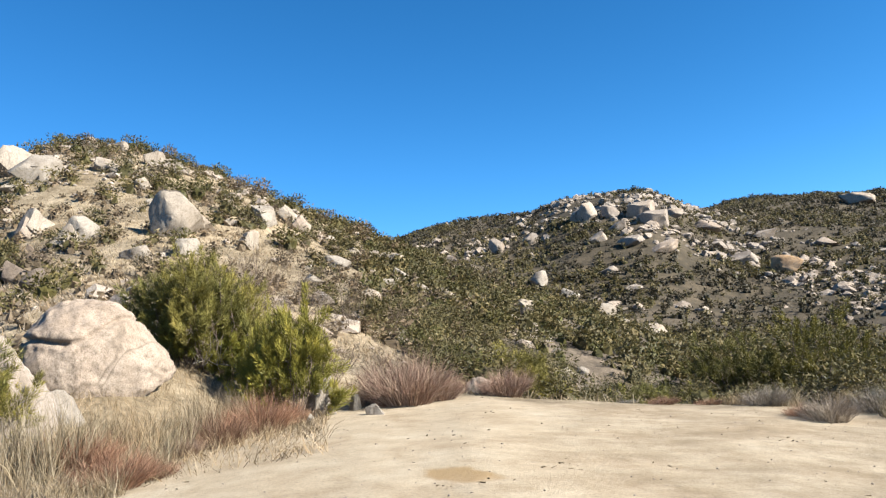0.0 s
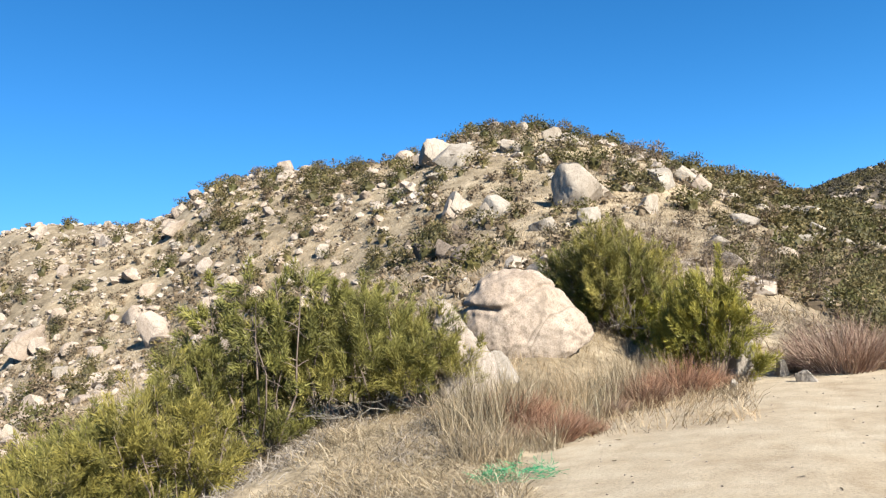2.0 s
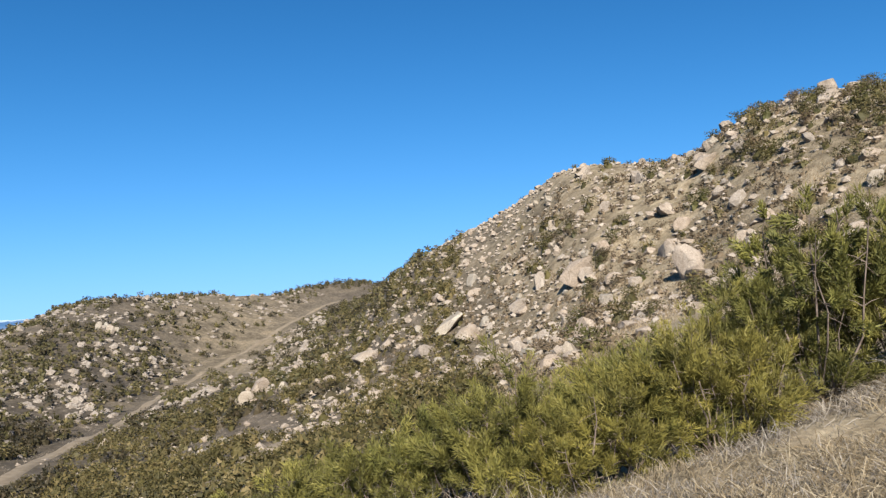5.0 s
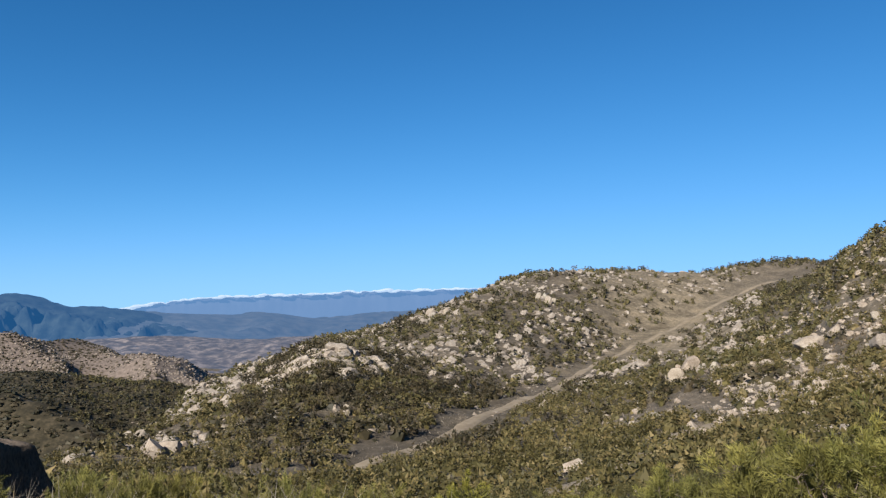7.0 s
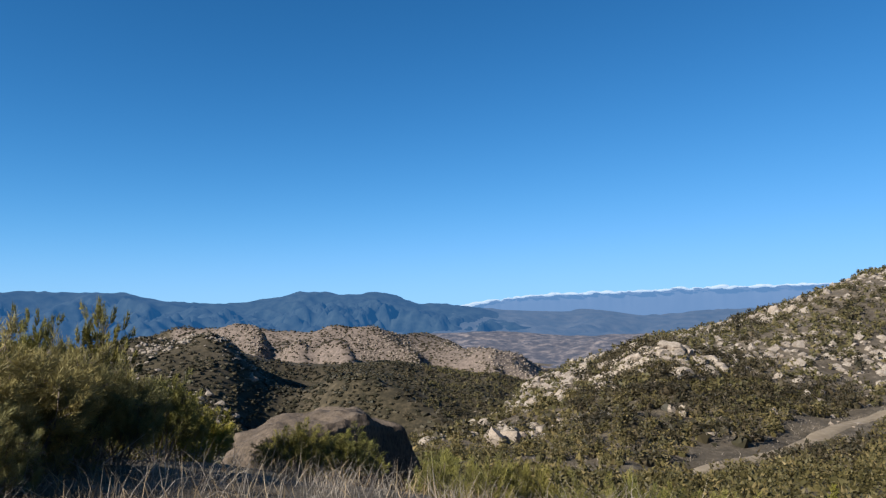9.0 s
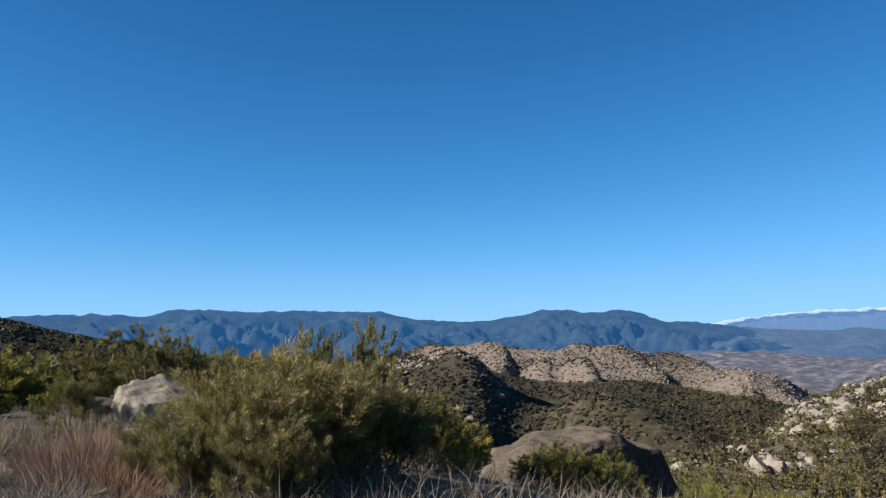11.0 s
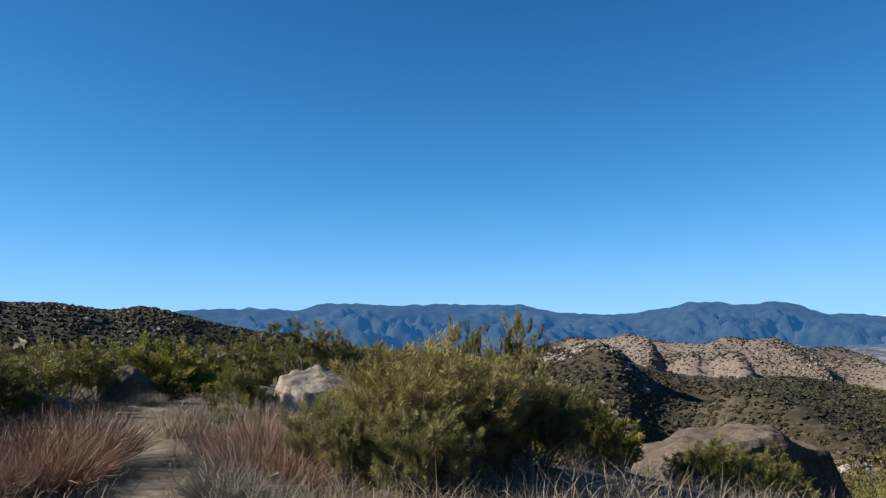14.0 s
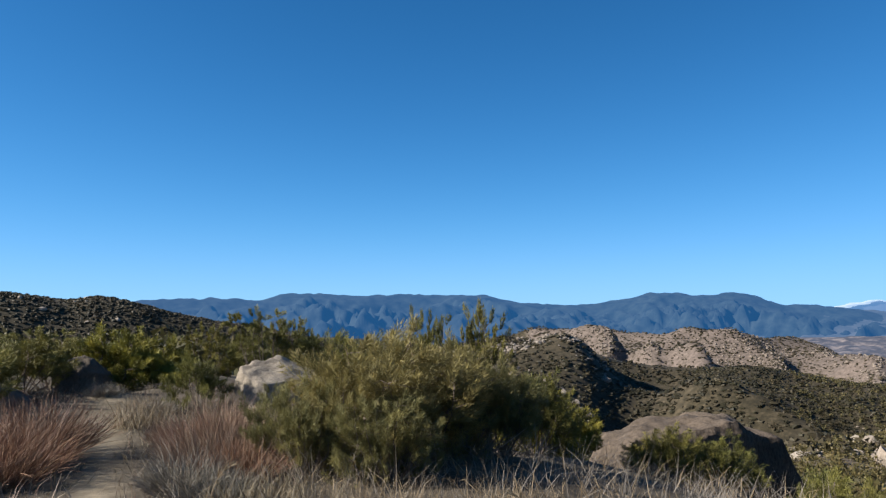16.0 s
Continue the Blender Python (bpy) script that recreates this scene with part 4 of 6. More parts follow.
def plant(master, az, r, scale=1.0, turn=0.0, tall=1.0, lift=-0.03, label=""):
    """Stands a shrub on the land; the first call takes the master itself, the later ones copies."""
    x, y = spot(az, r)
    m = Matrix.Translation((x, y, height(az, r) + lift)) @ Matrix.Rotation(turn, 4, "Z") @ Matrix.Diagonal((scale, scale, scale * tall, 1))
    if master in USED:
        ob = copy_thing(master, m)
    else:
        USED.add(master)
        ob = master
        ob.matrix_basis = m
    if label:
        tagged(ob, label)
    return ob


# ---------------------------------------------------------------- shrubs round the yard
SHRUB_LABEL = "feathery olive-green shrub with grey stems"
YARD_SHRUBS = "shrubs round the yard"
OLIVE = [new_shrub("shrub", plume_bush(200 + i, 2.6, 2.4, 17, 10, 95, 0.42, 0.14, 0.0155, 0.25), LEAF_OLIVE, BARK, SHRUB_LABEL, "shrub", YARD_SHRUBS) for i in range(3)]
FEATHER = [new_shrub("shrub", plume_bush(210 + i, 2.8, 2.5, 21, 11, 115, 0.40, 0.13, 0.0135, 0.35, dead=22), LEAF_OLIVE, BARK, SHRUB_LABEL, "shrub", YARD_SHRUBS) for i in range(3)]
AIRY = [new_shrub("shrub", plume_bush(215 + i, 2.8, 2.2, 30, 12, 130, 0.34, 0.105, 0.0095, 0.2, 0.11, dead=20), LEAF_SAGE, BARK, "airy grey-olive shrub with dead grey twigs at its foot", "shrub", YARD_SHRUBS) for i in range(2)]
GREEN = [new_shrub("shrub", plume_bush(220 + i, 2.1, 2.3, 20, 10, 110, 0.36, 0.12, 0.0165, 0.12, 0.12, 4, 0.45), LEAF_GREEN, BARK, "dense green rounded shrub", "shrub", YARD_SHRUBS) for i in range(2)]
LEGGY = [new_shrub("shrub", plume_bush(240 + i, 2.4, 2.6, 10, 9, 120, 0.28, 0.10, 0.0165, 0.78, 0.11, 6, 0.12, 0.5), LEAF_OLIVE, BARK, "tall open shrub with bare stems and olive tops", "shrub", YARD_SHRUBS) for i in range(2)]
rng = np.random.default_rng(11)
PLACES = [  # kind, variety, bearing, distance, scale, height
    (LEGGY, 0, 42.5, 14.0, 1.25, 1.06), (FEATHER, 0, 44.5, 14.2, 1.0, 1.05), (FEATHER, 1, 38.5, 14.6, 1.05, 1.1), (FEATHER, 2, 34.5, 14.4, 1.0, 1.1), (FEATHER, 0, 31.2, 14.2, 0.85, 0.95), (LEGGY, 1, 36.5, 15.2, 1.1, 1.0),
    (FEATHER, 1, 49.0, 13.0, 0.9, 0.95), (FEATHER, 2, 53.5, 13.5, 1.0, 1.0), (FEATHER, 0, 58.0, 12.5, 0.95, 0.95), (FEATHER, 1, 63.0, 13.0, 1.0, 0.95), (OLIVE, 1, 67.5, 14.0, 1.0, 1.0), (OLIVE, 2, 72.0, 14.5, 0.95, 0.9),
    (OLIVE, 0, 55.5, 17.0, 1.1, 1.0), (OLIVE, 0, 77.0, 16.0, 0.9, 0.95), (OLIVE, 2, 82.0, 17.5, 0.85, 0.9), (OLIVE, 1, 88.0, 18.0, 0.85, 0.85), (GREEN, 0, 97.0, 18.0, 0.9, 0.8), (OLIVE, 0, 103.0, 17.0, 0.7, 0.8),
    (OLIVE, 0, 110.0, 17.0, 0.75, 0.9), (OLIVE, 2, 114.5, 16.5, 0.75, 0.85), (OLIVE, 1, 119.0, 18.0, 0.85, 0.95), (OLIVE, 0, 124.0, 21.0, 0.9, 0.9),
    (OLIVE, 0, 19.2, 21.5, 1.0, 1.0), (FEATHER, 2, 17.0, 20.5, 1.05, 1.22), (OLIVE, 1, 15.2, 22.0, 0.9, 1.0), (FEATHER, 0, 16.3, 20.8, 0.95, 1.1), (GREEN, 0, 18.2, 20.3, 0.85, 1.0), (GREEN, 1, 15.0, 20.6, 0.8, 0.95),
    (OLIVE, 2, -4.8, 25, 1.0, 1.0), (GREEN, 0, -6.5, 27, 0.9, 0.9), (OLIVE, 1, -1.0, 27, 0.8, 0.9), (GREEN, 1, -10.0, 31, 0.9, 0.9), (GREEN, 0, -15.5, 34, 1.2, 1.2), (OLIVE, 0, -13.0, 30, 0.9, 0.9), (GREEN, 1, -18.5, 36, 1.2, 1.2)]
for kind, variety, az, r, size, tall in PLACES:
    plant(kind[variety], az, r, size, rng.uniform(0, 6.28), tall)
SHADY = "olive-green shrub half in shade beside the trail"
def plant_to(master, az, r, scale, rise, turn, label):
    """A shrub whose top stands at that angle above the eye's level."""
    high = max(q.co[2] for child in master.children for q in child.data.vertices)
    tall = 1.06 * max(0.35, (EYE + r * math.tan(radians(rise)) - height(az, r)) / (high * scale))
    k = master.matrix_basis.to_scale()
    return plant(master, az, r, scale / k[0], turn, tall * k[0] / k[2], label=label)


for kind, variety, az, r, size, rise in [  # the last number is the angle of the top
        (AIRY, 0, 150.6, 9.0, 0.82, -0.7), (AIRY, 1, 147.0, 9.4, 0.62, -1.6), (AIRY, 1, 154.2, 8.6, 0.52, -2.6), (AIRY, 0, 157.4, 8.2, 0.40, -4.4), (AIRY, 0, 144.2, 9.8, 0.5, -3.2), (AIRY, 1, 151.8, 8.0, 0.42, -5.0),
        (LEGGY, 0, 148.7, 11.0, 0.36, -0.1), (LEGGY, 1, 145.2, 11.5, 0.42, 0.15), (FEATHER, 2, 141.6, 11.5, 0.42, -4.6),
        (GREEN, 0, 139.0, 13.5, 0.62, -6.1), (GREEN, 1, 141.4, 12.5, 0.6, -5.6), (FEATHER, 2, 132.6, 12.6, 0.46, -7.9), (FEATHER, 1, 129.2, 12.8, 0.46, -8.0), (OLIVE, 1, 142.5, 14.5, 0.6, -4.4),
        (FEATHER, 0, 119.6, 15, 0.55, -10.4), (OLIVE, 1, 116.2, 15.6, 0.55, -10.9), (FEATHER, 1, 112.6, 15, 0.6, -11.2), (OLIVE, 0, 109.0, 15.6, 0.55, -11.4), (FEATHER, 2, 105.4, 15.2, 0.6, -11.9), (OLIVE, 2, 123.0, 16, 0.55, -10.2), (FEATHER, 0, 101.4, 15.6, 0.6, -12.4),
        (GREEN, 0, 11.3, 18.2, 0.98, 4.9), (GREEN, 1, 12.6, 18.8, 0.75, 4.1),
        (GREEN, 1, 169.8, 18, 1.0, -1.0), (GREEN, 0, 167.4, 18.6, 0.8, -1.4), (LEGGY, 0, 160.6, 20, 0.75, -0.1), (LEGGY, 1, 158.6, 21, 0.55, -0.9), (OLIVE, 2, 164.9, 14.2, 0.42, -2.9), (LEGGY, 1, 164.4, 19, 0.55, -1.2),
        (OLIVE, 0, 156.2, 20, 0.75, -1.5), (FEATHER, 1, 153.4, 19, 0.7, -1.7), (LEGGY, 0, 174.2, 17.5, 0.7, -1.4), (FEATHER, 2, 176.2, 16.5, 0.75, -1.3), (OLIVE, 1, 178.6, 15, 0.75, -1.6), (FEATHER, 0, 181.0, 14.0, 0.8, -1.9),
        (GREEN, 0, 172.4, 26, 1.0, -1.9), (OLIVE, 1, 162.4, 27, 0.9, -1.7), (GREEN, 1, 177.0, 27, 1.1, -1.9), (OLIVE, 0, 151, 27, 1.0, -1.6), (OLIVE, 2, 166.0, 30, 1.0, -1.9), (GREEN, 0, 183.5, 22, 1.0, -2.0),
        (FEATHER, 1, 185.0, 12.0, 0.6, -0.8), (FEATHER, 0, 188.0, 10.4, 0.6, -1.0), (OLIVE, 1, 184.2, 14.0, 0.6, -1.2), (FEATHER, 2, 193, 11.5, 0.9, 0.0), (OLIVE, 0, 195, 13, 0.9, -3.0), (GREEN, 1, 202, 12, 0.8, -3.0)]:
    plant_to(kind[variety], az, r, size, rise, rng.uniform(0, 6.28), SHADY if az > 140 else "yellow-green feathery shrub below the brow of the slope" if az > 90 else "dense rounded green shrub beside the sandy yard")

# a wide tree below the yard's far edge
LEAF_OAK = leaf("oak_foliage", [(0.0, (0.038, 0.0381, 0.011)), (0.5, (0.0808, 0.0806, 0.02)), (1.0, (0.142, 0.132, 0.036))], 0.25, 0.9, True)
OAK = new_shrub("tree", plume_bush(260, 7.4, 6.2, 34, 11, 90, 0.75, 0.16, 0.045, 0.15, 0.10, 6, 0.45), LEAF_OAK, BARK, "broad dark green tree below the edge of the sandy yard", "tree", "")
plant(OAK, -24.5, 44, 1.05, 0.5, 1.0)
plant(OAK, -19.8, 48, 0.75, 2.5, 0.9)
plant(OAK, -32.0, 44, 0.85, 4.5, 0.9)


# ---------------------------------------------------------------- twiggy bushes and grass
def twig_bush(seed, wide, tall, n, thick=0.008, sag=0.05, spread=0.9, fork=2):
    """Bare stalks that rise from one foot and fork."""
    rng = np.random.default_rng(seed)
    a, q = rng.uniform(0, 2 * math.pi, n), np.sqrt(rng.uniform(0, 1, n))
    out = np.column_stack([np.cos(a), np.sin(a), np.zeros(n)])
    base = out * (q * wide * 0.22)[:, None]
    way = unit(out * (q * spread)[:, None] + np.array([0, 0, 1.0]) + rng.normal(size=(n, 3)) * 0.14)
    ln = tall * rng.uniform(0.6, 1.05, n) * (1.05 - 0.25 * q)
    sets = [curved_blades(rng, base, way, ln * 0.75, np.full(n, thick), np.full(n, sag))]
    for _ in range(fork):
        s = rng.uniform(0.3, 0.75, n)
        w2 = unit(way + rng.normal(size=(n, 3)) * 0.3)
        sets.append(curved_blades(rng, base + way * (ln * s)[:, None] * 0.75, w2, ln * rng.uniform(0.25, 0.5, n), np.full(n, thick * 0.7), rng.uniform(-0.1, sag + 0.05, n)))
    return joined(sets)


def grass_patch(seed, wide, tall, n, thick=0.008, lean=0.5, sag=0.8):
    rng = np.random.default_rng(seed)
    a, q = rng.uniform(0, 2 * math.pi, n), np.sqrt(rng.uniform(0, 1, n))
    base = np.column_stack([np.cos(a) * q, np.sin(a) * q, np.zeros(n)]) * wide / 2
    way = unit(np.column_stack([rng.normal(size=(n, 2)) * lean, np.ones(n)]))
    return curved_blades(rng, base, way, tall * rng.uniform(0.35, 1.1, n), thick * rng.uniform(0.6, 1.4, n), sag * rng.uniform(0.2, 1.2, n))


def single(name, arrays, material, label, category, group):
    return tagged(thing(name, tri_mesh(name, *arrays), material), label, category, group)


RED = [single("twig_bush", twig_bush(300 + i, 1.6, 1.05, 560, 0.0065, 0.12, 1.15, 3), TWIG_RED, "leafless reddish-brown twiggy bush on the yard's edge", "bush", "twiggy bushes") for i in range(2)]
PINK = [single("twig_bush", twig_bush(310 + i, 2.4, 1.45, 850, 0.009, 0.1, 1.1, 3), TWIG_PINK, "leafless pinkish-grey twiggy bush on the yard's edge", "bush", "twiggy bushes") for i in range(2)]
GREY = [single("twig_bush", twig_bush(320 + i, 1.4, 0.8, 420, 0.007, 0.3, 1.1, 3), TWIG_GREY, "dead grey twiggy bush", "bush", "twiggy bushes") for i in range(2)]
for kind, i, az, r, size, tall in [
        (PINK, 0, 3.3, 19.3, 1.15, 1.12), (PINK, 1, 1.0, 19.8, 0.7, 1.0), (PINK, 1, 5.6, 19.6, 0.75, 1.05), (PINK, 0, -3.7, 21, 0.62, 1.0), (RED, 0, 13.6, 16.3, 1.15, 1.0), (RED, 1, 16.3, 15.4, 1.0, 0.9), (RED, 1, 22.8, 12.2, 0.95, 0.95),
        (RED, 0, 25.3, 12.8, 0.9, 0.85), (RED, 1, 20.6, 12.6, 0.6, 0.8), (RED, 0, 11.6, 17.2, 0.6, 0.8), (PINK, 1, 18.8, 14.6, 0.6, 0.8), (GREY, 0, -24.6, 17.6, 1.0, 1.05), (RED, 1, -23.0, 18.2, 0.5, 0.9), (GREY, 1, -21.0, 20.5, 1.0, 0.9),
        (GREY, 0, -27.5, 20, 1.1, 1.0), (GREY, 1, -30.5, 19.5, 1.1, 1.0), (RED, 0, -14.5, 20.5, 0.5, 0.6), (RED, 1, -17.5, 21, 0.5, 0.6), (GREY, 1, -12, 21, 0.5, 0.5),
        (PINK, 1, 164.9, 9.4, 0.56, 1.05), (PINK, 0, 162.8, 9.2, 0.5, 1.05), (PINK, 1, 166.2, 10.2, 0.46, 1.0), (RED, 0, 161.6, 8.0, 0.6, 0.85), (GREY, 0, 165.0, 7.6, 0.75, 0.9), (GREY, 1, 163.0, 7.2, 0.65, 0.9), (PINK, 0, 163.8, 8.6, 0.42, 0.9),
        (RED, 0, 174.4, 9.6, 0.95, 0.85), (RED, 1, 177.4, 9.2, 1.05, 0.85), (RED, 0, 175.8, 8.6, 0.8, 0.8), (PINK, 1, 173.4, 10.6, 0.46, 0.85), (PINK, 0, 178.6, 8.4, 0.4, 0.8), (RED, 0, 180.4, 8.6, 0.6, 0.65), (GREY, 1, 176.4, 7.0, 0.55, 0.62), (GREY, 0, 179.4, 6.6, 0.6, 0.7), (GREY, 1, 173.6, 7.0, 0.35, 0.5),
        (GREY, 1, 160.2, 6.9, 0.36, 0.6), (GREY, 0, 167.2, 13.5, 0.5, 0.8), (GREY, 1, 163.2, 12.5, 0.5, 0.8), (GREY, 0, 170.8, 15.5, 0.6, 0.8)]:
    plant(kind[i], az, r, size, rng.uniform(0, 6.28), tall)
BARE = [new_shrub("shrub", plume_bush(330 + i, 2.6, 2.6, 14, 8, 40, 0.45, 0.10, 0.010, 0.4, dead=10), LEAF_BROWN, BARK, "half-bare brown shrub with grey branches on the hillside", "shrub", "dry shrubs") for i in range(2)]
for i, az, r, size, tall in [(0, 13.8, 30, 1.1, 1.15), (1, 10.2, 34, 1.0, 0.9), (0, 7.2, 33, 0.9, 0.8), (1, 4.0, 36, 0.8, 0.8), (0, 8.6, 23, 0.55, 0.7), (1, 6.4, 22.5, 0.5, 0.6), (0, 5.2, 25, 0.6, 0.65), (1, 7.4, 26, 0.65, 0.7), (0, 9.6, 27, 0.7, 0.75)]:
    plant(BARE[i], az, r, size, rng.uniform(0, 6.28), tall)

TUFT = [single("grass_tuft", grass_patch(340 + i, 0.9, 0.75, 420, 0.009, 0.35, 0.5), STRAW, "tall dry straw-coloured grass tuft", "grass", "dry grass tufts") for i in range(3)]
for i, az, r, size, tall in [(0, 24.8, 13.4, 1.1, 1.1), (1, 22.0, 14.0, 1.1, 1.2), (2, 19.6, 14.8, 1.0, 1.2), (0, 17.8, 16.0, 1.0, 1.1), (1, 26.8, 12.6, 1.1, 1.1), (2, 28.4, 12.0, 1.1, 1.0), (0, 21.0, 13.2, 0.9, 0.9), (1, 27.5, 10.8, 0.9, 0.7), (2, 15.0, 17.3, 0.9, 1.0),
                             (0, 24.0, 11.6, 0.8, 0.6), (1, -22, 20.8, 1.0, 0.6), (2, -26, 20.5, 1.0, 0.7), (0, -29, 19.0, 1.0, 0.6), (1, -19.5, 21, 0.8, 0.5), (2, 168.2, 11.5, 0.8, 0.7), (0, 163.8, 10.2, 0.9, 0.75), (1, 160, 6.6, 0.7, 0.7), (2, 156, 6.2, 0.7, 0.7),
                             (0, 112.5, 5.6, 0.45, 0.8), (1, 118.5, 5.4, 0.5, 0.9), (2, 121.5, 5.8, 0.55, 0.9), (0, 126.2, 5.5, 0.5, 1.1), (1, 130.4, 5.6, 0.5, 0.9), (2, 134.0, 5.4, 0.45, 1.0), (0, 137.5, 5.7, 0.5, 1.0), (1, 141.8, 5.5, 0.5, 1.1),
                             (2, 144.0, 5.9, 0.6, 1.0), (0, 148.5, 5.7, 0.6, 1.0), (1, 152.0, 5.9, 0.6, 0.9), (2, 155.0, 5.5, 0.5, 1.0), (0, 95.0, 5.4, 0.5, 0.9), (1, 86.5, 5.6, 0.6, 1.0), (2, 80.5, 5.8, 0.6, 1.0)]:
    plant(TUFT[i], az, r, size, rng.uniform(0, 6.28), tall)


def turf(name, label, az_range, r_range, n, tall, material, seed, lean=0.5, sag=0.8, thick=0.009, patchy=1.0, size=1.2, coarse=False, path=None):
    """Grass that nobody could count, over a stretch of the land."""
    rng = np.random.default_rng(seed)
    az, r = rng.uniform(*az_range, n * 3), np.sqrt(rng.uniform(r_range[0] ** 2, r_range[1] ** 2, n * 3))
    x, y = -np.sin(np.radians(az)) * r, np.cos(np.radians(az)) * r
    keep = np.nonzero(grain(x, y, size, seed) * patchy > rng.uniform(-1, 1, n * 3) * 0.9 - 0.1)[0][:n]
    if path:
        keep = keep[np.abs(az[keep] - path[0]) > path[1] * rng.uniform(0.25, 1.2, len(keep))]
    az, r, x, y = az[keep], r[keep], x[keep], y[keep]
    base = np.column_stack([x, y, land(az, r) - 0.02])
    k = len(base)
    swirl = np.column_stack([grain(x, y, 1.5, seed + 1), grain(x, y, 1.5, seed + 2)]) * lean
    way = unit(np.column_stack([swirl + rng.normal(size=(k, 2)) * lean, np.ones(k)]))
    if coarse:
        arrays = blades(rng, base, way, tall * rng.uniform(0.3, 1.15, k), thick * rng.uniform(0.6, 1.5, k))
    else:
        arrays = curved_blades(rng, base, way, tall * rng.uniform(0.3, 1.15, k), thick * rng.uniform(0.6, 1.5, k), sag * rng.uniform(0.2, 1.3, k))
    return tagged(thing(name, tri_mesh(name, *arrays), material), label, "grass", kind="stuff")


turf("dry_grass", "matted dry grey-tan grass on a low mound", (25, 62), (7.2, 14.5), 19000, 0.42, STRAW, 401, 1.3, 1.6, 0.008, 1.6)
turf("dry_grass", "matted dead grey stalks on the slope's edge", (26, 62), (7.6, 14.5), 12000, 0.40, TWIG_GREY, 402, 1.5, 1.4, 0.008, 1.6)
turf("dry_grass", "dry grass at the foot of the boulders", (9, 31), (12, 21), 9000, 0.4, STRAW, 403, 0.5, 0.7)
turf("dry_grass", "dry grey grass stalks on the brow of the slope", (60, 166), (4.4, 9.5), 7000, 0.5, TWIG_GREY, 404, 0.5, 0.6, 0.005, 2.2, 0.5)
turf("dry_grass", "dry straw grass stalks on the brow of the slope", (60, 166), (4.4, 12), 4000, 0.44, STRAW, 405, 0.6, 0.9, 0.006, 2.4, 0.6)
turf("dry_grass", "dry reddish grass beside the trail", (157, 189), (5.5, 17), 3500, 0.26, TWIG_PINK, 406, 0.5, 0.6, 0.006, 1.6, path=(170.3, 2.3))
turf("dry_grass", "dry grey-tan grass beside the trail", (157, 189), (5.5, 19), 3500, 0.26, STRAW, 409, 0.6, 0.7, 0.006, 2.2, 0.9, path=(170.3, 2.1))
turf("dry_grass", "dry straw-coloured grass on the hillside", (0, 64), (20, 92), 60000, 0.42, STRAW, 407, 0.7, 0.5, 0.04, 1.3, 5, True)
turf("dry_grass", "dead grey grass on the hillside", (0, 64), (20, 80), 30000, 0.36, TWIG_GREY, 410, 0.8, 0.5, 0.035, 1.4, 4, True)
turf("dry_grass", "dead grey stalks beside the trail", (157, 189), (5.5, 17), 3000, 0.30, TWIG_GREY, 411, 0.5, 0.5, 0.006, 1.8, 0.7, path=(170.3, 2.3))
turf("dry_grass", "sparse dry grass below the yard", (-34, 0), (20.5, 40), 4000, 0.35, STRAW, 408, 0.6, 0.5, 0.02, 1.2, 3)


turf("dry_grass", "dead grey-brown grass between shrubs above the dirt road", (76, 124), (36, 190), 26000, 0.55, TWIG_GREY, 412, 0.8, 0.5, 0.06, 1.2, 7, True)
turf("dry_grass", "dry brown stalks on the scrub-covered far hill", (-34, 4), (60, 300), 26000, 0.6, LEAF_BROWN, 413, 0.8, 0.5, 0.09, 1.0, 12, True)


# ---------------------------------------------------------------- scrub and stones over the hills
R_GRID = np.geomspace(8, 1100, 260)
A_GRID = np.arange(-36, 190, 0.5)
ANGLE = np.degrees(np.arctan2(land(np.repeat(A_GRID, 260), np.tile(R_GRID, len(A_GRID))) - EYE, np.tile(R_GRID, len(A_GRID)))).reshape(len(A_GRID), 260)
SKYLINE = np.maximum.accumulate(ANGLE, axis=1)


def open_to_yard(az, r, tall):
    """Whether a thing of that height shows above the land in front of it."""
    i = np.clip(np.round((az + 36) / 0.5).astype(int), 0, len(A_GRID) - 1)
    j = np.clip(np.searchsorted(R_GRID, r) - 1, 0, 259)
    return np.degrees(np.arctan2(land(az, r) + tall - EYE, r)) > SKYLINE[i, j]


def scatter(rng, az_range, r_range, n, tall, weight=None):
    az = rng.uniform(*az_range, n)
    r = np.sqrt(rng.uniform(r_range[0] ** 2, r_range[1] ** 2, n))
    ok = open_to_yard(az, r, tall)
    if weight is not None:
        x, y = -np.sin(np.radians(az)) * r, np.cos(np.radians(az)) * r
        ok &= rng.uniform(0, 1, n) < weight(az, r, x, y)
    return az[ok], r[ok]


def spread(bases, az, r, sizes, rng, squash=(0.7, 1.1), sink=0.05):
    """Many small things as one set of verts and tris."""
    x, y, z = -np.sin(np.radians(az)) * r, np.cos(np.radians(az)) * r, land(az, r)
    pieces = []
    pick = rng.integers(len(bases), size=len(az))
    for b, (v, t) in enumerate(bases):
        k = np.nonzero(pick == b)[0]
        if not len(k):
            continue
        a = rng.uniform(0, 6.283, len(k))
        c, s = np.cos(a), np.sin(a)
        size = sizes[k]
        high = size * rng.uniform(*squash, len(k))
        vx = (v[:, 0] * c[:, None] - v[:, 1] * s[:, None]) * size[:, None] + x[k, None]
        vy = (v[:, 0] * s[:, None] + v[:, 1] * c[:, None]) * size[:, None] + y[k, None]
        vz = v[:, 2] * high[:, None] + z[k, None] - sink * size[:, None]
        pieces.append((np.stack([vx, vy, vz], -1).reshape(-1, 3), (np.arange(len(k))[:, None, None] * len(v) + t).reshape(-1, 3)))
    return joined(pieces)


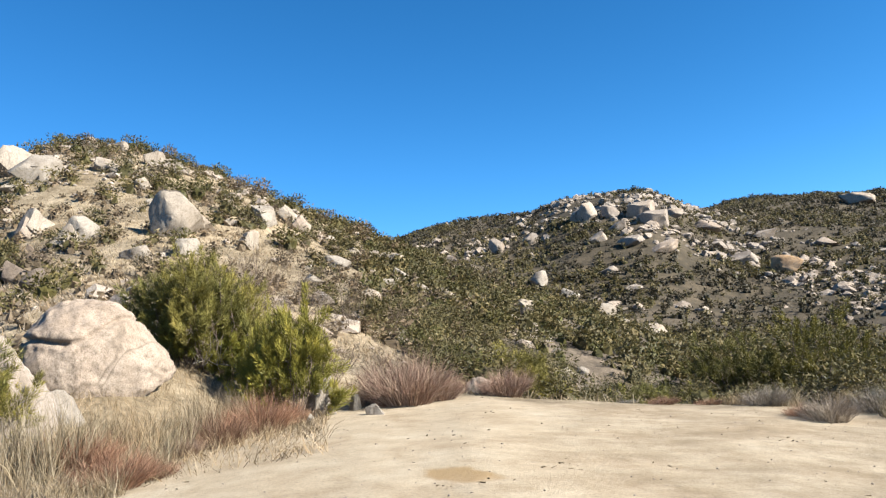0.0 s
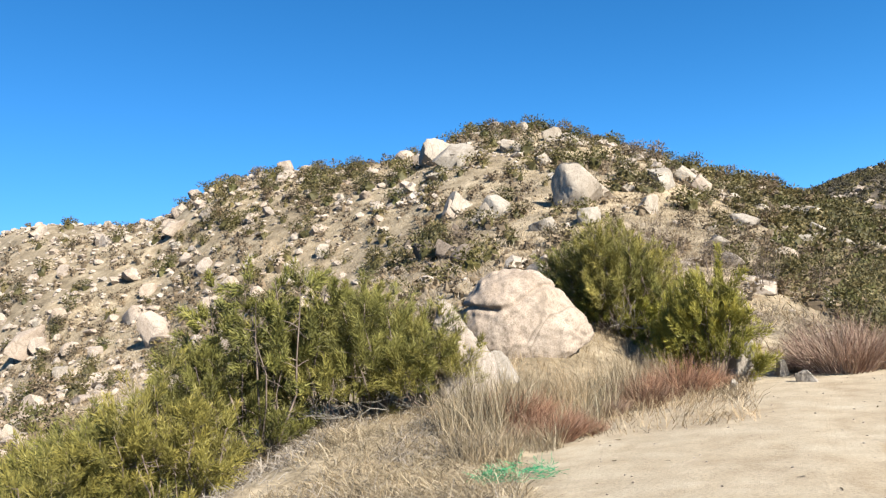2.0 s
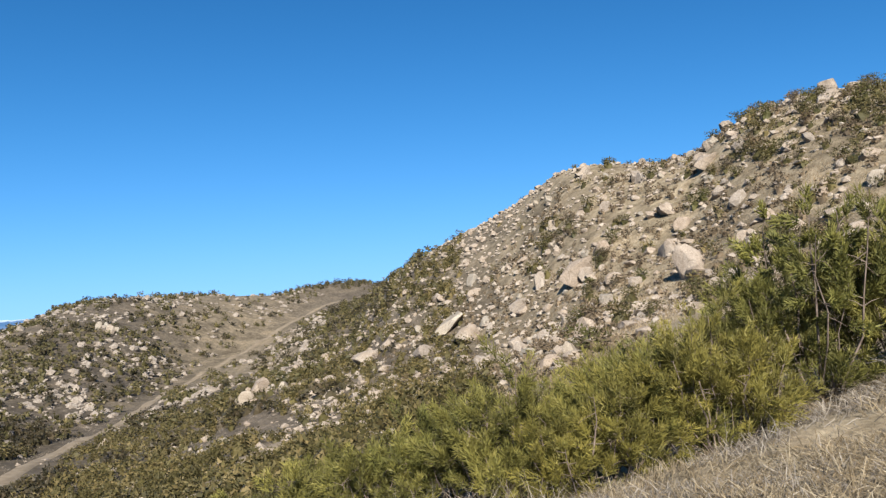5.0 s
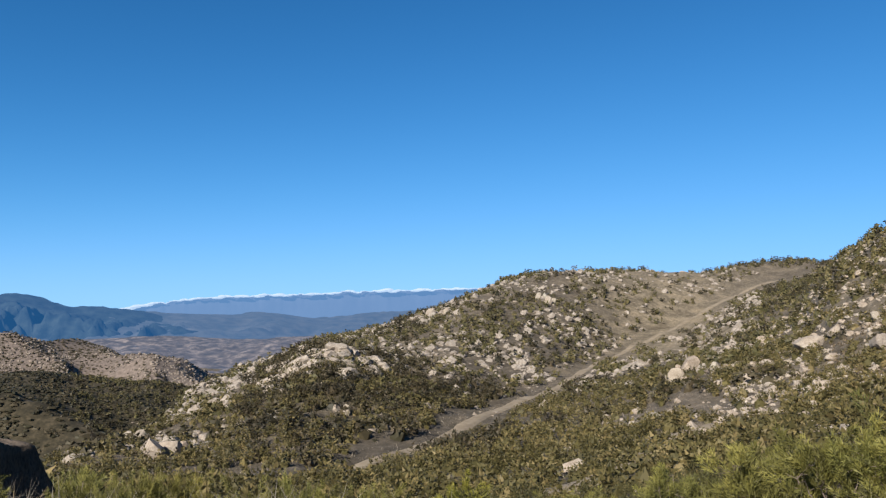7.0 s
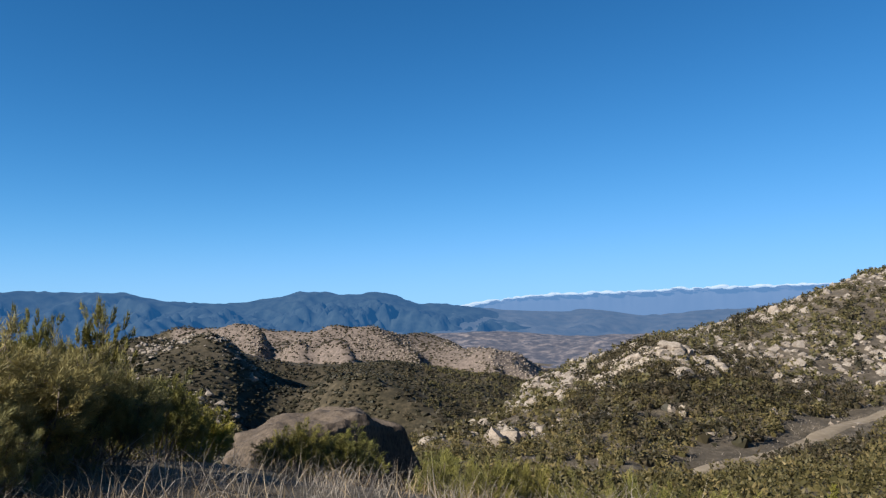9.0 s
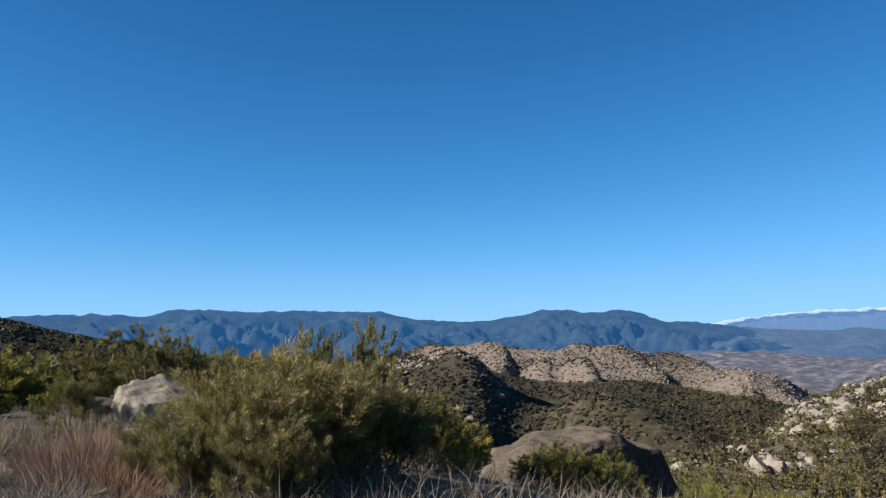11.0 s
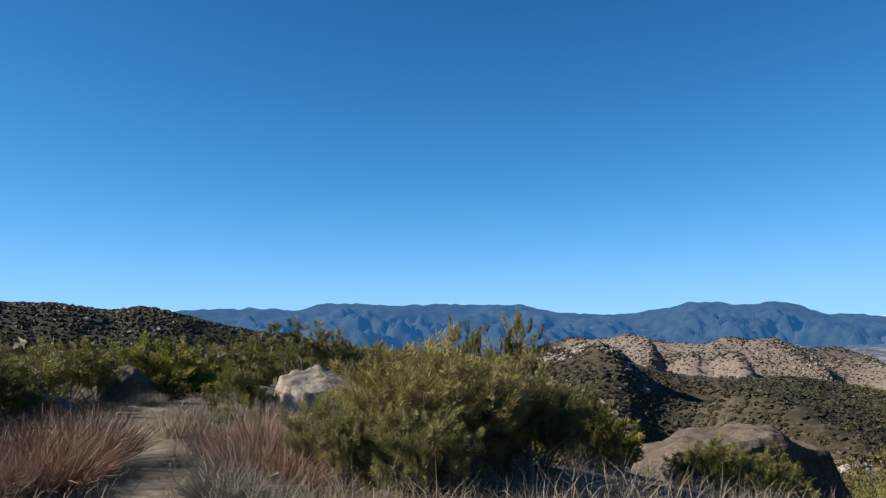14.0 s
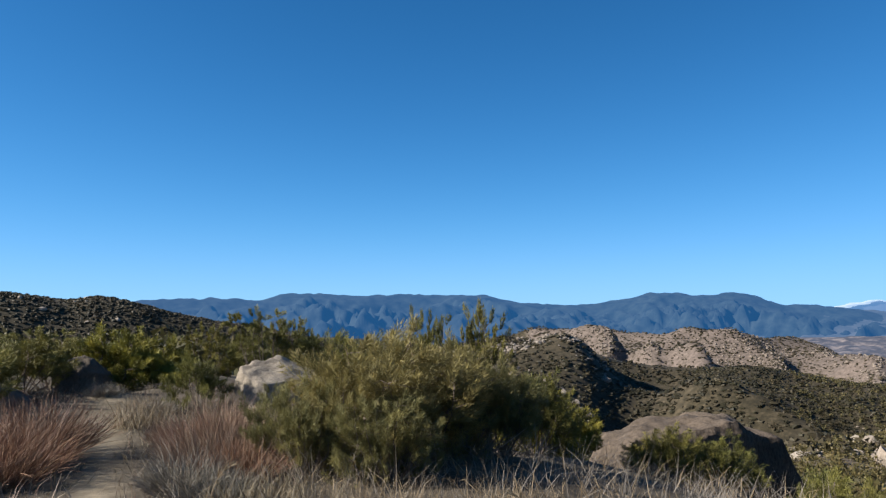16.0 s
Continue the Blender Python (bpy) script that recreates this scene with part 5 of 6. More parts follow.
def scrub_base(seed, n, leaf_size, aspect=0.5, lobes=5):
    """A shrub 1 m across, as loose leaf clumps round a few lobes."""
    rng = np.random.default_rng(seed)
    c = np.column_stack([rng.normal(size=(lobes, 2)) * 0.19, rng.uniform(0.28, 0.62, lobes)])
    p = c[rng.integers(lobes, size=n)]
    d = unit(rng.normal(size=(n, 3)) + [0, 0, 0.2])
    p = p + d * rng.uniform(0.15, 0.29, (n, 1)) * [1, 1, 1.1]
    p[:, 2] = np.maximum(p[:, 2], 0.02)
    way = unit(d + rng.normal(size=(n, 3)) * 0.5 + [0, 0, 0.3])
    return blades(rng, p - way * leaf_size * 0.4, way, leaf_size * rng.uniform(0.7, 1.3, n), leaf_size * aspect * rng.uniform(0.7, 1.3, n))


def with_core(base, seed, wide=0.34, fine=1):
    """Leaf clumps round a dense inner mass of foliage."""
    if fine:
        v, t = rock_mesh("core", seed, fine, 4, (1.0, 1.0, 0.8), 0.35, False, 0.9)
    else:
        rng = np.random.default_rng(seed)
        ring = [(math.cos(k * 1.2566), math.sin(k * 1.2566)) for k in range(5)]
        v = np.array([(0.5 * x, 0.5 * y, 0.0) for x, y in ring] + [(0.36 * x, 0.36 * y, 0.5) for x, y in ring] + [(0, 0, 0.66)]) * rng.uniform(0.55, 1.45, (11, 3))
        t = np.array([f for k in range(5) for f in ((k, (k + 1) % 5, 5 + (k + 1) % 5), (k, 5 + (k + 1) % 5, 5 + k), (5 + k, 5 + (k + 1) % 5, 10))])
    return joined([base, (v * np.array([2 * wide, 2 * wide, 0.95]), t)])


NEAR_SCRUB = [with_core(scrub_base(500 + i, 330, 0.105, 0.42, 9), 540 + i, 0.24, 2) for i in range(4)]
CLOSE_SCRUB = [with_core(scrub_base(505 + i, 440, 0.085, 0.34, 11), 545 + i, 0.24, 2) for i in range(4)]
MID_SCRUB = [with_core(scrub_base(510 + i, 74, 0.15, 0.6, 6), 550 + i, 0.2, 1) for i in range(4)]
FAR_SCRUB = [with_core(scrub_base(520 + i, 28, 0.22, 0.75, 5), 560 + i, 0.2, 1) for i in range(4)]
VERY_FAR_SCRUB = [with_core(scrub_base(530 + i, 6, 0.36, 1.0, 4), 570 + i, 0.44, 0) for i in range(6)]
rng = np.random.default_rng(21)

SCRUB_MESHES = {}
for key, material in (("olive", LEAF_OLIVE), ("scrub", LEAF_SCRUB), ("brown", LEAF_BROWN)):
    SCRUB_MESHES[key] = []
    for v, t in NEAR_SCRUB:
        me = tri_mesh("hill_shrub", v, t)
        me.materials.append(material)
        SCRUB_MESHES[key].append(me)


def hill_cover(az, r, x, y):
    """How thick the scrub stands on the near hill: bare towards its grassy middle, thick along the crest and the shaded flank."""
    high = ramp01(r, 62, 84)
    flank = ramp01(-az, -17, -3)
    patch = ramp01(grain(x, y, 9, 71) + 0.6 * grain(x, y, 24, 72), -0.25, 0.65)
    return np.clip(0.16 + 0.8 * patch * (0.4 + 0.6 * high) + 0.6 * flank, 0, 1) * (1 - 0.2 * ramp01(az, 29, 36) * (1 - ramp01(az, 71, 76)))


az, r = scatter(rng, (-4, 60), (32, 108), 1250, 1.5, hill_cover)
az, r = az[:300], r[:300]
for a, d in zip(az, r):
    kind = rng.choice(["olive", "scrub", "scrub", "brown"])
    size = rng.uniform(1.3, 2.9) * (0.75 if d < 40 else 1)
    x, y = spot(a, d)
    ob = new("hill_shrub", SCRUB_MESHES[kind][rng.integers(4)])
    ob.matrix_basis = Matrix.Translation((x, y, height(a, d) - 0.06)) @ Matrix.Rotation(rng.uniform(0, 6.28), 4, "Z") @ Matrix.Diagonal((size, size, size * rng.uniform(0.65, 0.95), 1))
    tagged(ob, {"olive": "olive-green chaparral shrub on the dry hillside", "scrub": "dark green chaparral shrub on the dry hillside", "brown": "dry brown shrub on the hillside"}[kind], "shrub", "hillside shrubs")


def cover_stuff(name, label, bases, material, az_range, r_range, n, size, tall, weight, seed):
    rng = np.random.default_rng(seed)
    az, r = scatter(rng, az_range, r_range, n, tall, weight)
    low = bases is VERY_FAR_SCRUB
    arrays = spread(bases, az, r, rng.uniform(*size, len(az)), rng, (0.25, 0.5) if low else (0.55, 0.9))
    return tagged(thing(name, tri_mesh(name, *arrays), material), label, "scrub", kind="stuff")


def patches(size, low, high, seed, floor=0.0):
    return lambda az, r, x, y: np.clip(ramp01(grain(x, y, size, seed) + 0.5 * grain(x, y, size * 2.7, seed + 1), low, high) + floor, 0, 1)


def crown(az, r):
    """The bare rocky crown of the far hill."""
    return np.exp(-((az + 13.5) / 4.5) ** 2 - ((r - 238) / 26) ** 2) + 0.6 * np.exp(-((az + 18) / 7) ** 2 - ((r - 195) / 22) ** 2)


def less_crown(weight):
    return lambda az, r, x, y: weight(az, r, x, y) * np.clip(1 - 0.55 * crown(az, r), 0, 1)


def off_road(weight):
    """Keeps a strip along the valley road open."""
    def inner(az, r, x, y):
        road_r = along(DIP, 1, az)
        track = np.interp(az, [79.2, 81.5, 83.5, 85, 87, 92], [78, 72, 62, 53, 49, 44])
        clear = (r > track + 2.0) | (r < track - 4.5) | (az < 79) | (az > 92)
        return clear * weight(az, r, x, y) * (np.abs(r - road_r) > 3 + 0.065 * road_r * (az < 112)) * (1 - 0.7 * np.exp(-((az - 82) / 4) ** 2) * (r > 200) * (r < 420))
    return inner


cover_stuff("chaparral", "green shrubs close below the yard", CLOSE_SCRUB, LEAF_SCRUB, (-36, 4), (23, 46), 230, (1.3, 2.6), 1.3, patches(6, -0.9, 0.2, 104, 0.2), 614)
cover_stuff("chaparral", "olive shrubs close below the yard", CLOSE_SCRUB, LEAF_BRIGHT, (64, 132), (16, 38), 170, (1.0, 1.9), 1.0, patches(6, -0.9, 0.2, 106, 0.3), 615)
cover_stuff("chaparral", "green chaparral in the ravine below the yard", MID_SCRUB, LEAF_SCRUB, (-36, 8), (46, 112), 1800, (1.2, 2.6), 1.5, patches(8, -0.8, 0.1, 81, 0.25), 601)
cover_stuff("chaparral", "olive chaparral in the ravine below the yard", MID_SCRUB, LEAF_OLIVE, (-36, 6), (46, 100), 600, (1.0, 2.2), 1.3, patches(8, -0.4, 0.5, 83), 602)
cover_stuff("chaparral", "dense dark chaparral on the far hill", FAR_SCRUB, LEAF_DARK, (-36, 6), (100, 345), 5500, (1.4, 2.9), 1.8, less_crown(patches(16, -0.9, 0.2, 85, 0.2)), 603)
cover_stuff("chaparral", "olive-brown chaparral on the far hill", FAR_SCRUB, LEAF_SCRUB, (-36, 6), (95, 330), 12000, (1.1, 2.6), 1.5, less_crown(patches(16, -0.4, 0.5, 87, 0.1)), 604)
cover_stuff("chaparral", "low dry brown scrub in the hillside grass", FAR_SCRUB, LEAF_BROWN, (-6, 72), (23, 120), 4200, (0.6, 1.6), 0.5, patches(6, -0.7, 0.5, 103, 0.1), 613)
cover_stuff("chaparral", "scrub along the crest of the rocky hill", MID_SCRUB, LEAF_SCRUB, (-2, 78), (60, 235), 3400, (1.1, 2.4), 1.3, lambda az, r, x, y: np.clip(hill_cover(az, r, x, y) * 0.75 + 0.5 * ramp01(az, 76, 84), 0, 1), 605)
cover_stuff("chaparral", "olive-green scrub on the boulder-strewn hill", MID_SCRUB, LEAF_SCRUB, (-2, 50), (34, 104), 1900, (0.8, 1.9), 1.3, hill_cover, 619)
cover_stuff("chaparral", "olive chaparral on the slope below the yard", MID_SCRUB, LEAF_BRIGHT, (64, 132), (36, 80), 1000, (1.0, 2.0), 1.0, off_road(patches(7, -0.9, 0.0, 89, 0.3)), 606)
cover_stuff("chaparral", "mixed green chaparral above the dirt road", MID_SCRUB, LEAF_SCRUB, (66, 126), (36, 160), 2900, (1.3, 3.0), 1.4, off_road(patches(9, -0.9, 0.1, 91, 0.2)), 607)
cover_stuff("chaparral", "chaparral over the ridge across the dirt road", FAR_SCRUB, LEAF_SCRUB, (68, 124), (130, 490), 7500, (1.8, 4.0), 1.8, off_road(patches(15, -0.8, 0.3, 93, 0.15)), 608)
cover_stuff("chaparral", "dark chaparral over the ridge across the dirt road", FAR_SCRUB, LEAF_DARK, (68, 126), (105, 490), 3800, (2.0, 4.4), 2.0, off_road(patches(18, -0.5, 0.4, 95, 0.05)), 609)
cover_stuff("chaparral", "thick dark green chaparral round the knoll by the road", MID_SCRUB, LEAF_DARK, (94, 113), (88, 185), 1100, (1.8, 4.0), 1.8, off_road(patches(14, -0.6, 0.3, 133, 0.1)), 620)
cover_stuff("chaparral", "dark chaparral on the shaded hill across the hollow", VERY_FAR_SCRUB, LEAF_DARK, (112, 190), (200, 720), 7000, (2.0, 4.4), 2.5, patches(22, -1.0, 0.1, 97, 0.25), 610)
cover_stuff("chaparral", "dense dark chaparral on the round hill across the hollow", VERY_FAR_SCRUB, LEAF_DARK, (127, 154), (260, 435), 6000, (1.7, 3.4), 2.0, patches(20, -1.0, 0.0, 108, 0.35), 617)
cover_stuff("chaparral", "dark chaparral on the low hills across the hollow", VERY_FAR_SCRUB, LEAF_DARK, (111, 130), (230, 470), 6000, (1.7, 3.4), 2.0, patches(24, -0.9, 0.1, 109, 0.25), 618)
cover_stuff("chaparral", "dense dark chaparral on the long ridge", VERY_FAR_SCRUB, LEAF_DARK, (150, 188), (440, 665), 12000, (2.0, 4.6), 2, patches(30, -1.0, -0.2, 107, 0.5), 616)
cover_stuff("chaparral", "sparse scrub on the distant rocky hills", VERY_FAR_SCRUB, LEAF_DARK, (112, 152), (560, 960), 21000, (1.5, 4.0), 2, patches(45, -0.6, 0.4, 99, 0.25), 611)
cover_stuff("chaparral", "scrub beyond the trail", MID_SCRUB, LEAF_SCRUB, (136, 190), (24, 110), 1200, (1.6, 3.0), 2.0, patches(8, -0.9, 0.1, 101, 0.2), 612)


# ---------------------------------------------------------------- loose stones
def stone_base(seed, fine, rough=0.2):
    return rock_mesh("stone", seed, fine, 9, (1.25, 1.0, 0.75), rough)


SMALL_STONES = [stone_base(700 + i, 1) for i in range(8)]
MID_STONES = [stone_base(720 + i, 2) for i in range(6)]


def stone_stuff(name, label, bases, material, az_range, r_range, n, size, weight, seed, tall=0.6):
    rng = np.random.default_rng(seed)
    az, r = scatter(rng, az_range, r_range, n, tall, weight)
    k = rng.uniform(0, 1, len(az)) ** 2.2
    arrays = spread(bases, az, r, size[0] + (size[1] - size[0]) * k, rng, (0.6, 1.1), 0.1)
    return tagged(thing(name, tri_mesh(name, *arrays), material), label, "rocks", kind="stuff")


def face(az, r, x, y):
    return np.clip(ramp01(az, 27, 38) * (0.45 + 0.55 * ramp01(grain(x, y, 12, 111), -0.5, 0.4)) * ramp01(r, 38, 60) * (1 - ramp01(az, 77, 81)), 0, 1)


stone_stuff("scree", "broken tan granite blocks covering the hill face", MID_STONES, GRANITE, (28, 81), (40, 225), 4000, (0.5, 2.1), face, 801)
stone_stuff("scree", "small pale stones on the hill face", SMALL_STONES, GRANITE, (26, 81), (36, 225), 17000, (0.3, 1.2), face, 802)
stone_stuff("scree", "pale stones scattered over the dry hillside", SMALL_STONES, GRANITE, (-8, 34), (24, 104), 3200, (0.3, 1.6), patches(9, -0.3, 0.6, 113, 0.05), 803)
stone_stuff("scree", "granite blocks along the far hill", SMALL_STONES, GRANITE, (-34, 4), (90, 340), 9000, (1.0, 3.4), patches(25, 0.0, 0.8, 115), 804)
stone_stuff("scree", "granite blocks crowning the far hill", MID_STONES, GRANITE, (-32, -4), (165, 262), 8000, (0.8, 3.4), lambda az, r, x, y: crown(az, r) * ramp01(grain(x, y, 9, 117), -0.6, 0.3), 805)
stone_stuff("scree", "granite blocks on the ridge across the road", SMALL_STONES, GRANITE, (76, 118), (150, 430), 10000, (0.8, 3.4), off_road(patches(22, -0.4, 0.5, 119, 0.15)), 806)
stone_stuff("scree", "tan stones between shrubs above the road", SMALL_STONES, GRANITE, (66, 124), (40, 150), 700, (0.4, 2.2), patches(12, 0.1, 0.7, 121), 807)
stone_stuff("scree", "jumbled granite blocks on the knoll by the road", MID_STONES, GRANITE, (102.5, 111.5), (140, 172), 1000, (1.2, 4.2), lambda az, r, x, y: np.exp(-((az - 107) / 3.6) ** 2 - ((r - 156) / 12) ** 2), 808)
stone_stuff("scree", "tan granite slabs down the spur", MID_STONES, GRANITE, (109, 124), (110, 262), 2000, (0.8, 3.4), patches(18, -0.3, 0.4, 123, 0.1), 809)
stone_stuff("scree", "pale boulders over the distant hills", SMALL_STONES, GRANITE_PINK, (114, 150), (380, 930), 28000, (1.1, 3.8), lambda az, r, x, y: np.clip(0.25 + 0.7 * (r > 640) + 0.5 * (az > 137), 0, 1) * ramp01(grain(x, y, 50, 125), -0.5, 0.5), 810, 1.5)
stone_stuff("scree", "pale boulders on the round hill", SMALL_STONES, GRANITE, (136, 152), (290, 425), 1500, (1.0, 4.0), patches(25, -0.2, 0.6, 129), 812, 1.5)
stone_stuff("scree", "pale stones on the dark ridge", SMALL_STONES, GRANITE, (156, 188), (450, 660), 250, (2.0, 6.0), patches(40, 0.0, 0.7, 127), 811, 1.5)


rng = np.random.default_rng(31)
az, r = scatter(rng, (28, 74), (42, 130), 1400, 0.6, face)
for a, d in list(zip(az, r))[:150]:
    size = 0.7 + 1.5 * rng.uniform() ** 2
    put_rock(rng, float(a), float(d), size, size * rng.uniform(0.5, 0.8), rng.choice([GRANITE, GRANITE, GRANITE_PALE]), "angular tan granite block on the rocky hill face", "hill face blocks", block=True)
az, r = scatter(rng, (2, 30), (26, 92), 110, 0.6, patches(9, -0.5, 0.5, 131))
for a, d in zip(az, r):
    size = 0.5 + 1.2 * rng.uniform() ** 2
    put_rock(rng, float(a), float(d), size, size * rng.uniform(0.45, 0.75), rng.choice([GRANITE, GRANITE_PALE]), "weathered granite rock in the dry hillside grass", "hillside boulders", block=True)


# ---------------------------------------------------------------- large boulders round the yard
def large_boulder(name, seed, stretch, az, r, wide, tall, turn, material, label, rough=0.12, cuts=7, sink=0.1, ledge=False, profile=None, planes=()):
    v, t = rock_mesh(name, seed, 6 if ledge or wide > 3 else 5, cuts, stretch, rough, False, 0.45 if ledge else 0.8, planes)
    off = Vector((seed, 3, 7))
    v = v * (1 + np.array([0.035 * noise.fractal(Vector(p * 9) + off, 0.7, 2.1, 4) - 0.25 * max(0.0, 0.05 - abs(noise.noise(Vector(p * 2.3) + off))) for p in v]))[:, None]
    high = v[:, 2].max()
    low = np.clip(1 - v[:, 2] / (0.42 * high), 0, 1)
    v[:, :2] *= (1 + (0.0 if ledge else 0.15) * low)[:, None]
    if profile:
        across = (v[:, 0] - v[:, 0].min()) / np.ptp(v[:, 0])
        v[:, 2] *= np.interp(across, *profile)
        high = v[:, 2].max()
    if ledge:
        lip = 0.64 * high + 0.04 * np.sin(v[:, 0] * 9) + 0.10 * v[:, 0]
        cut = np.exp(-((v[:, 2] - lip) / 0.016) ** 2)
        v[:, :2] *= (1 - 0.15 * cut - 0.05 * ramp01(lip - v[:, 2], 0.0, 0.05) * ramp01(v[:, 2], 0.2 * high, 0.5 * high))[:, None]
    me = tri_mesh(name, v, t, True)
    x, y = spot(az, r)
    ob = thing(name, me, material)
    ob.matrix_basis = Matrix.Translation((x, y, height(az, r) - sink)) @ Matrix.Rotation(radians(az + turn), 4, "Z") @ Matrix.Diagonal((wide, wide * 0.85, (tall + sink) / high, 1))
    return tagged(ob, label, "boulder", "large boulders")


large_boulder("boulder", 900, (1.35, 1.0, 0.95), 23.7, 17.6, 3.0, 1.8, 8, GRANITE, "large rounded granite boulder with a split ledge on top", 0.06, 2, 0.15, True, ((0, 0.12, 0.4, 0.65, 0.85, 1), (0.85, 0.98, 1.0, 0.95, 0.8, 0.6)))
large_boulder("boulder", 901, (0.8, 0.9, 1.2), 28.3, 14.4, 1.1, 1.75, 20, GRANITE, "upright tan granite boulder in dry grass", 0.08, 6)
large_boulder("boulder", 902, (1.2, 0.8, 0.7), 26.4, 15.4, 0.9, 0.55, -10, GRANITE_PALE, "small granite slab wedged below a boulder", 0.1, 6)
# The dark granite here stands in for this boulder's shaded front.
large_boulder("boulder", 903, (1.5, 1.0, 0.8), 129.6, 16.6, 4.4, 1.78, 0, GRANITE_DARK, "broad granite boulder with a sunlit speckled top", 0.07, 0, 0.5, profile=((0, 0.08, 0.28, 0.6, 0.82, 1), (0.6, 0.9, 1, 0.95, 0.78, 0.42)), planes=[(-0.1, -0.04, 1, 0.5), (0.75, -0.7, 0.1, 0.08)])
large_boulder("boulder", 904, (1.4, 1.0, 0.7), 159.1, 14.4, 1.85, 0.78, 12, GRANITE_PALE, "flat-topped grey granite boulder behind the trail", 0.09, 1, 0.3, profile=((0, 0.15, 0.5, 0.85, 1), (0.5, 0.9, 1, 0.85, 0.45)), planes=[(0.1, -0.2, 1, 0.45), (0.3, -1, 0.3, 0.75)])
large_boulder("boulder", 905, (1.3, 1.0, 0.8), 172.4, 17, 1.15, 0.7, 0, GRANITE_DARK, "grey granite boulder under shrubs", 0.1, 6)
large_boulder("boulder", 906, (1.2, 1.0, 0.7), 177.5, 15, 1.2, 0.6, 0, GRANITE_DARK, "grey granite boulder under shrubs", 0.1, 6)
large_boulder("boulder", 907, (0.9, 1.0, 1.1), 9.1, 18.6, 0.65, 0.85, 0, GRANITE_PALE, "pale grey granite rock on the sandy bank", 0.12, 7)
large_boulder("boulder", 908, (1.0, 1.0, 0.9), 7.0, 19.0, 0.4, 0.38, 30, GRANITE_PALE, "small pale rock on the sandy bank", 0.12, 7)
large_boulder("boulder", 909, (1.0, 1.0, 0.9), 10.0, 16.6, 0.24, 0.22, 30, GRANITE_PALE, "small pale rock on the yard's edge", 0.12, 7, 0.03)
large_boulder("boulder", 910, (1.3, 1.0, 0.7), 5.7, 17.4, 0.40, 0.22, 0, GRANITE_PALE, "small pale rock on the yard's edge", 0.12, 7, 0.03)
large_boulder("boulder", 911, (1.5, 1.0, 0.6), -1.9, 21.5, 0.85, 0.45, 0, GRANITE, "granite rock behind twiggy bushes", 0.12, 7)


# ---------------------------------------------------------------- litter in the grass
NET = plain("green_plastic_net", [(0.3, (0.0, 0.12, 0.045)), (0.7, (0.01, 0.24, 0.10))], 5, 0.5)
BLACK = plain("black_plastic", [(0.3, (0.012, 0.012, 0.014)), (0.7, (0.03, 0.03, 0.034))], 12, 0.4)


def build_net():
    rng = np.random.default_rng(950)
    sets = []
    for _ in range(230):
        a, q = rng.uniform(0, 6.28), math.sqrt(rng.uniform(0, 1))
        p = np.array([math.cos(a) * q * 0.5, math.sin(a) * q * 0.35, 0.02 + 0.13 * (1 - q) * rng.uniform(0.0, 1)])
        line = [p]
        w = unit(rng.normal(size=3) * [1, 1, 0.25])
        for _ in range(4):
            w = unit(w + rng.normal(size=3) * [0.5, 0.5, 0.2])
            nxt = line[-1] + w * 0.045
            nxt[2] = max(nxt[2], 0.01)
            line.append(nxt)
        sets.append(tube(line, 0.0018, 0.0018))
    ob = thing("plastic_netting", tri_mesh("plastic_netting", *joined(sets)), NET)
    x, y = spot(25.7, 9.4)
    ob.matrix_basis = Matrix.Translation((x, y, height(25.7, 9.4) + 0.03)) @ Matrix.Rotation(radians(25), 4, "Z") @ Matrix.Diagonal((1.0, 1.0, 1.2, 1))
    tagged(ob, "tangled bright green plastic netting in dead grass", "netting")


build_net()


def build_crumbs():
    """Dead leaves, twigs and small stones lying on the sand."""
    rng = np.random.default_rng(960)
    n = 2600
    az, r = rng.uniform(-32, 22, n), np.sqrt(rng.uniform(5.5 ** 2, 20 ** 2, n))
    x, y = -np.sin(np.radians(az)) * r, np.cos(np.radians(az)) * r
    ok = (r < along(YARD_EDGE, 1, az)) & (rng.uniform(0, 1, n) < 0.03 + ramp01(grain(x, y, 1.3, 961), 0.35, 0.9) * ramp01(x, -2.5, 2))
    az, r, x, y = az[ok], r[ok], x[ok], y[ok]
    k = len(az)
    base = np.column_stack([x, y, land(az, r) + 0.006])
    way = unit(np.column_stack([rng.normal(size=(k, 2)), rng.uniform(0.0, 0.25, k)]))
    arrays = curved_blades(rng, base, way, rng.uniform(0.03, 0.11, k), rng.uniform(0.008, 0.026, k), rng.uniform(0, 0.2, k))
    tagged(thing("leaf_litter", tri_mesh("leaf_litter", *arrays), LEAF_BROWN), "dead leaves and twig bits on pale sand", "litter", kind="stuff")
    rng = np.random.default_rng(962)
    az, r = rng.uniform(-34, 27, 500), np.sqrt(rng.uniform(5.5 ** 2, 20 ** 2, 500))
    ok = r < along(YARD_EDGE, 1, az)
    tagged(thing("gravel", tri_mesh("gravel", *spread(SMALL_STONES, az[ok], r[ok], rng.uniform(0.012, 0.035, ok.sum()), rng)), GRANITE), "loose gravel on the sandy yard", "gravel", kind="stuff")


build_crumbs()


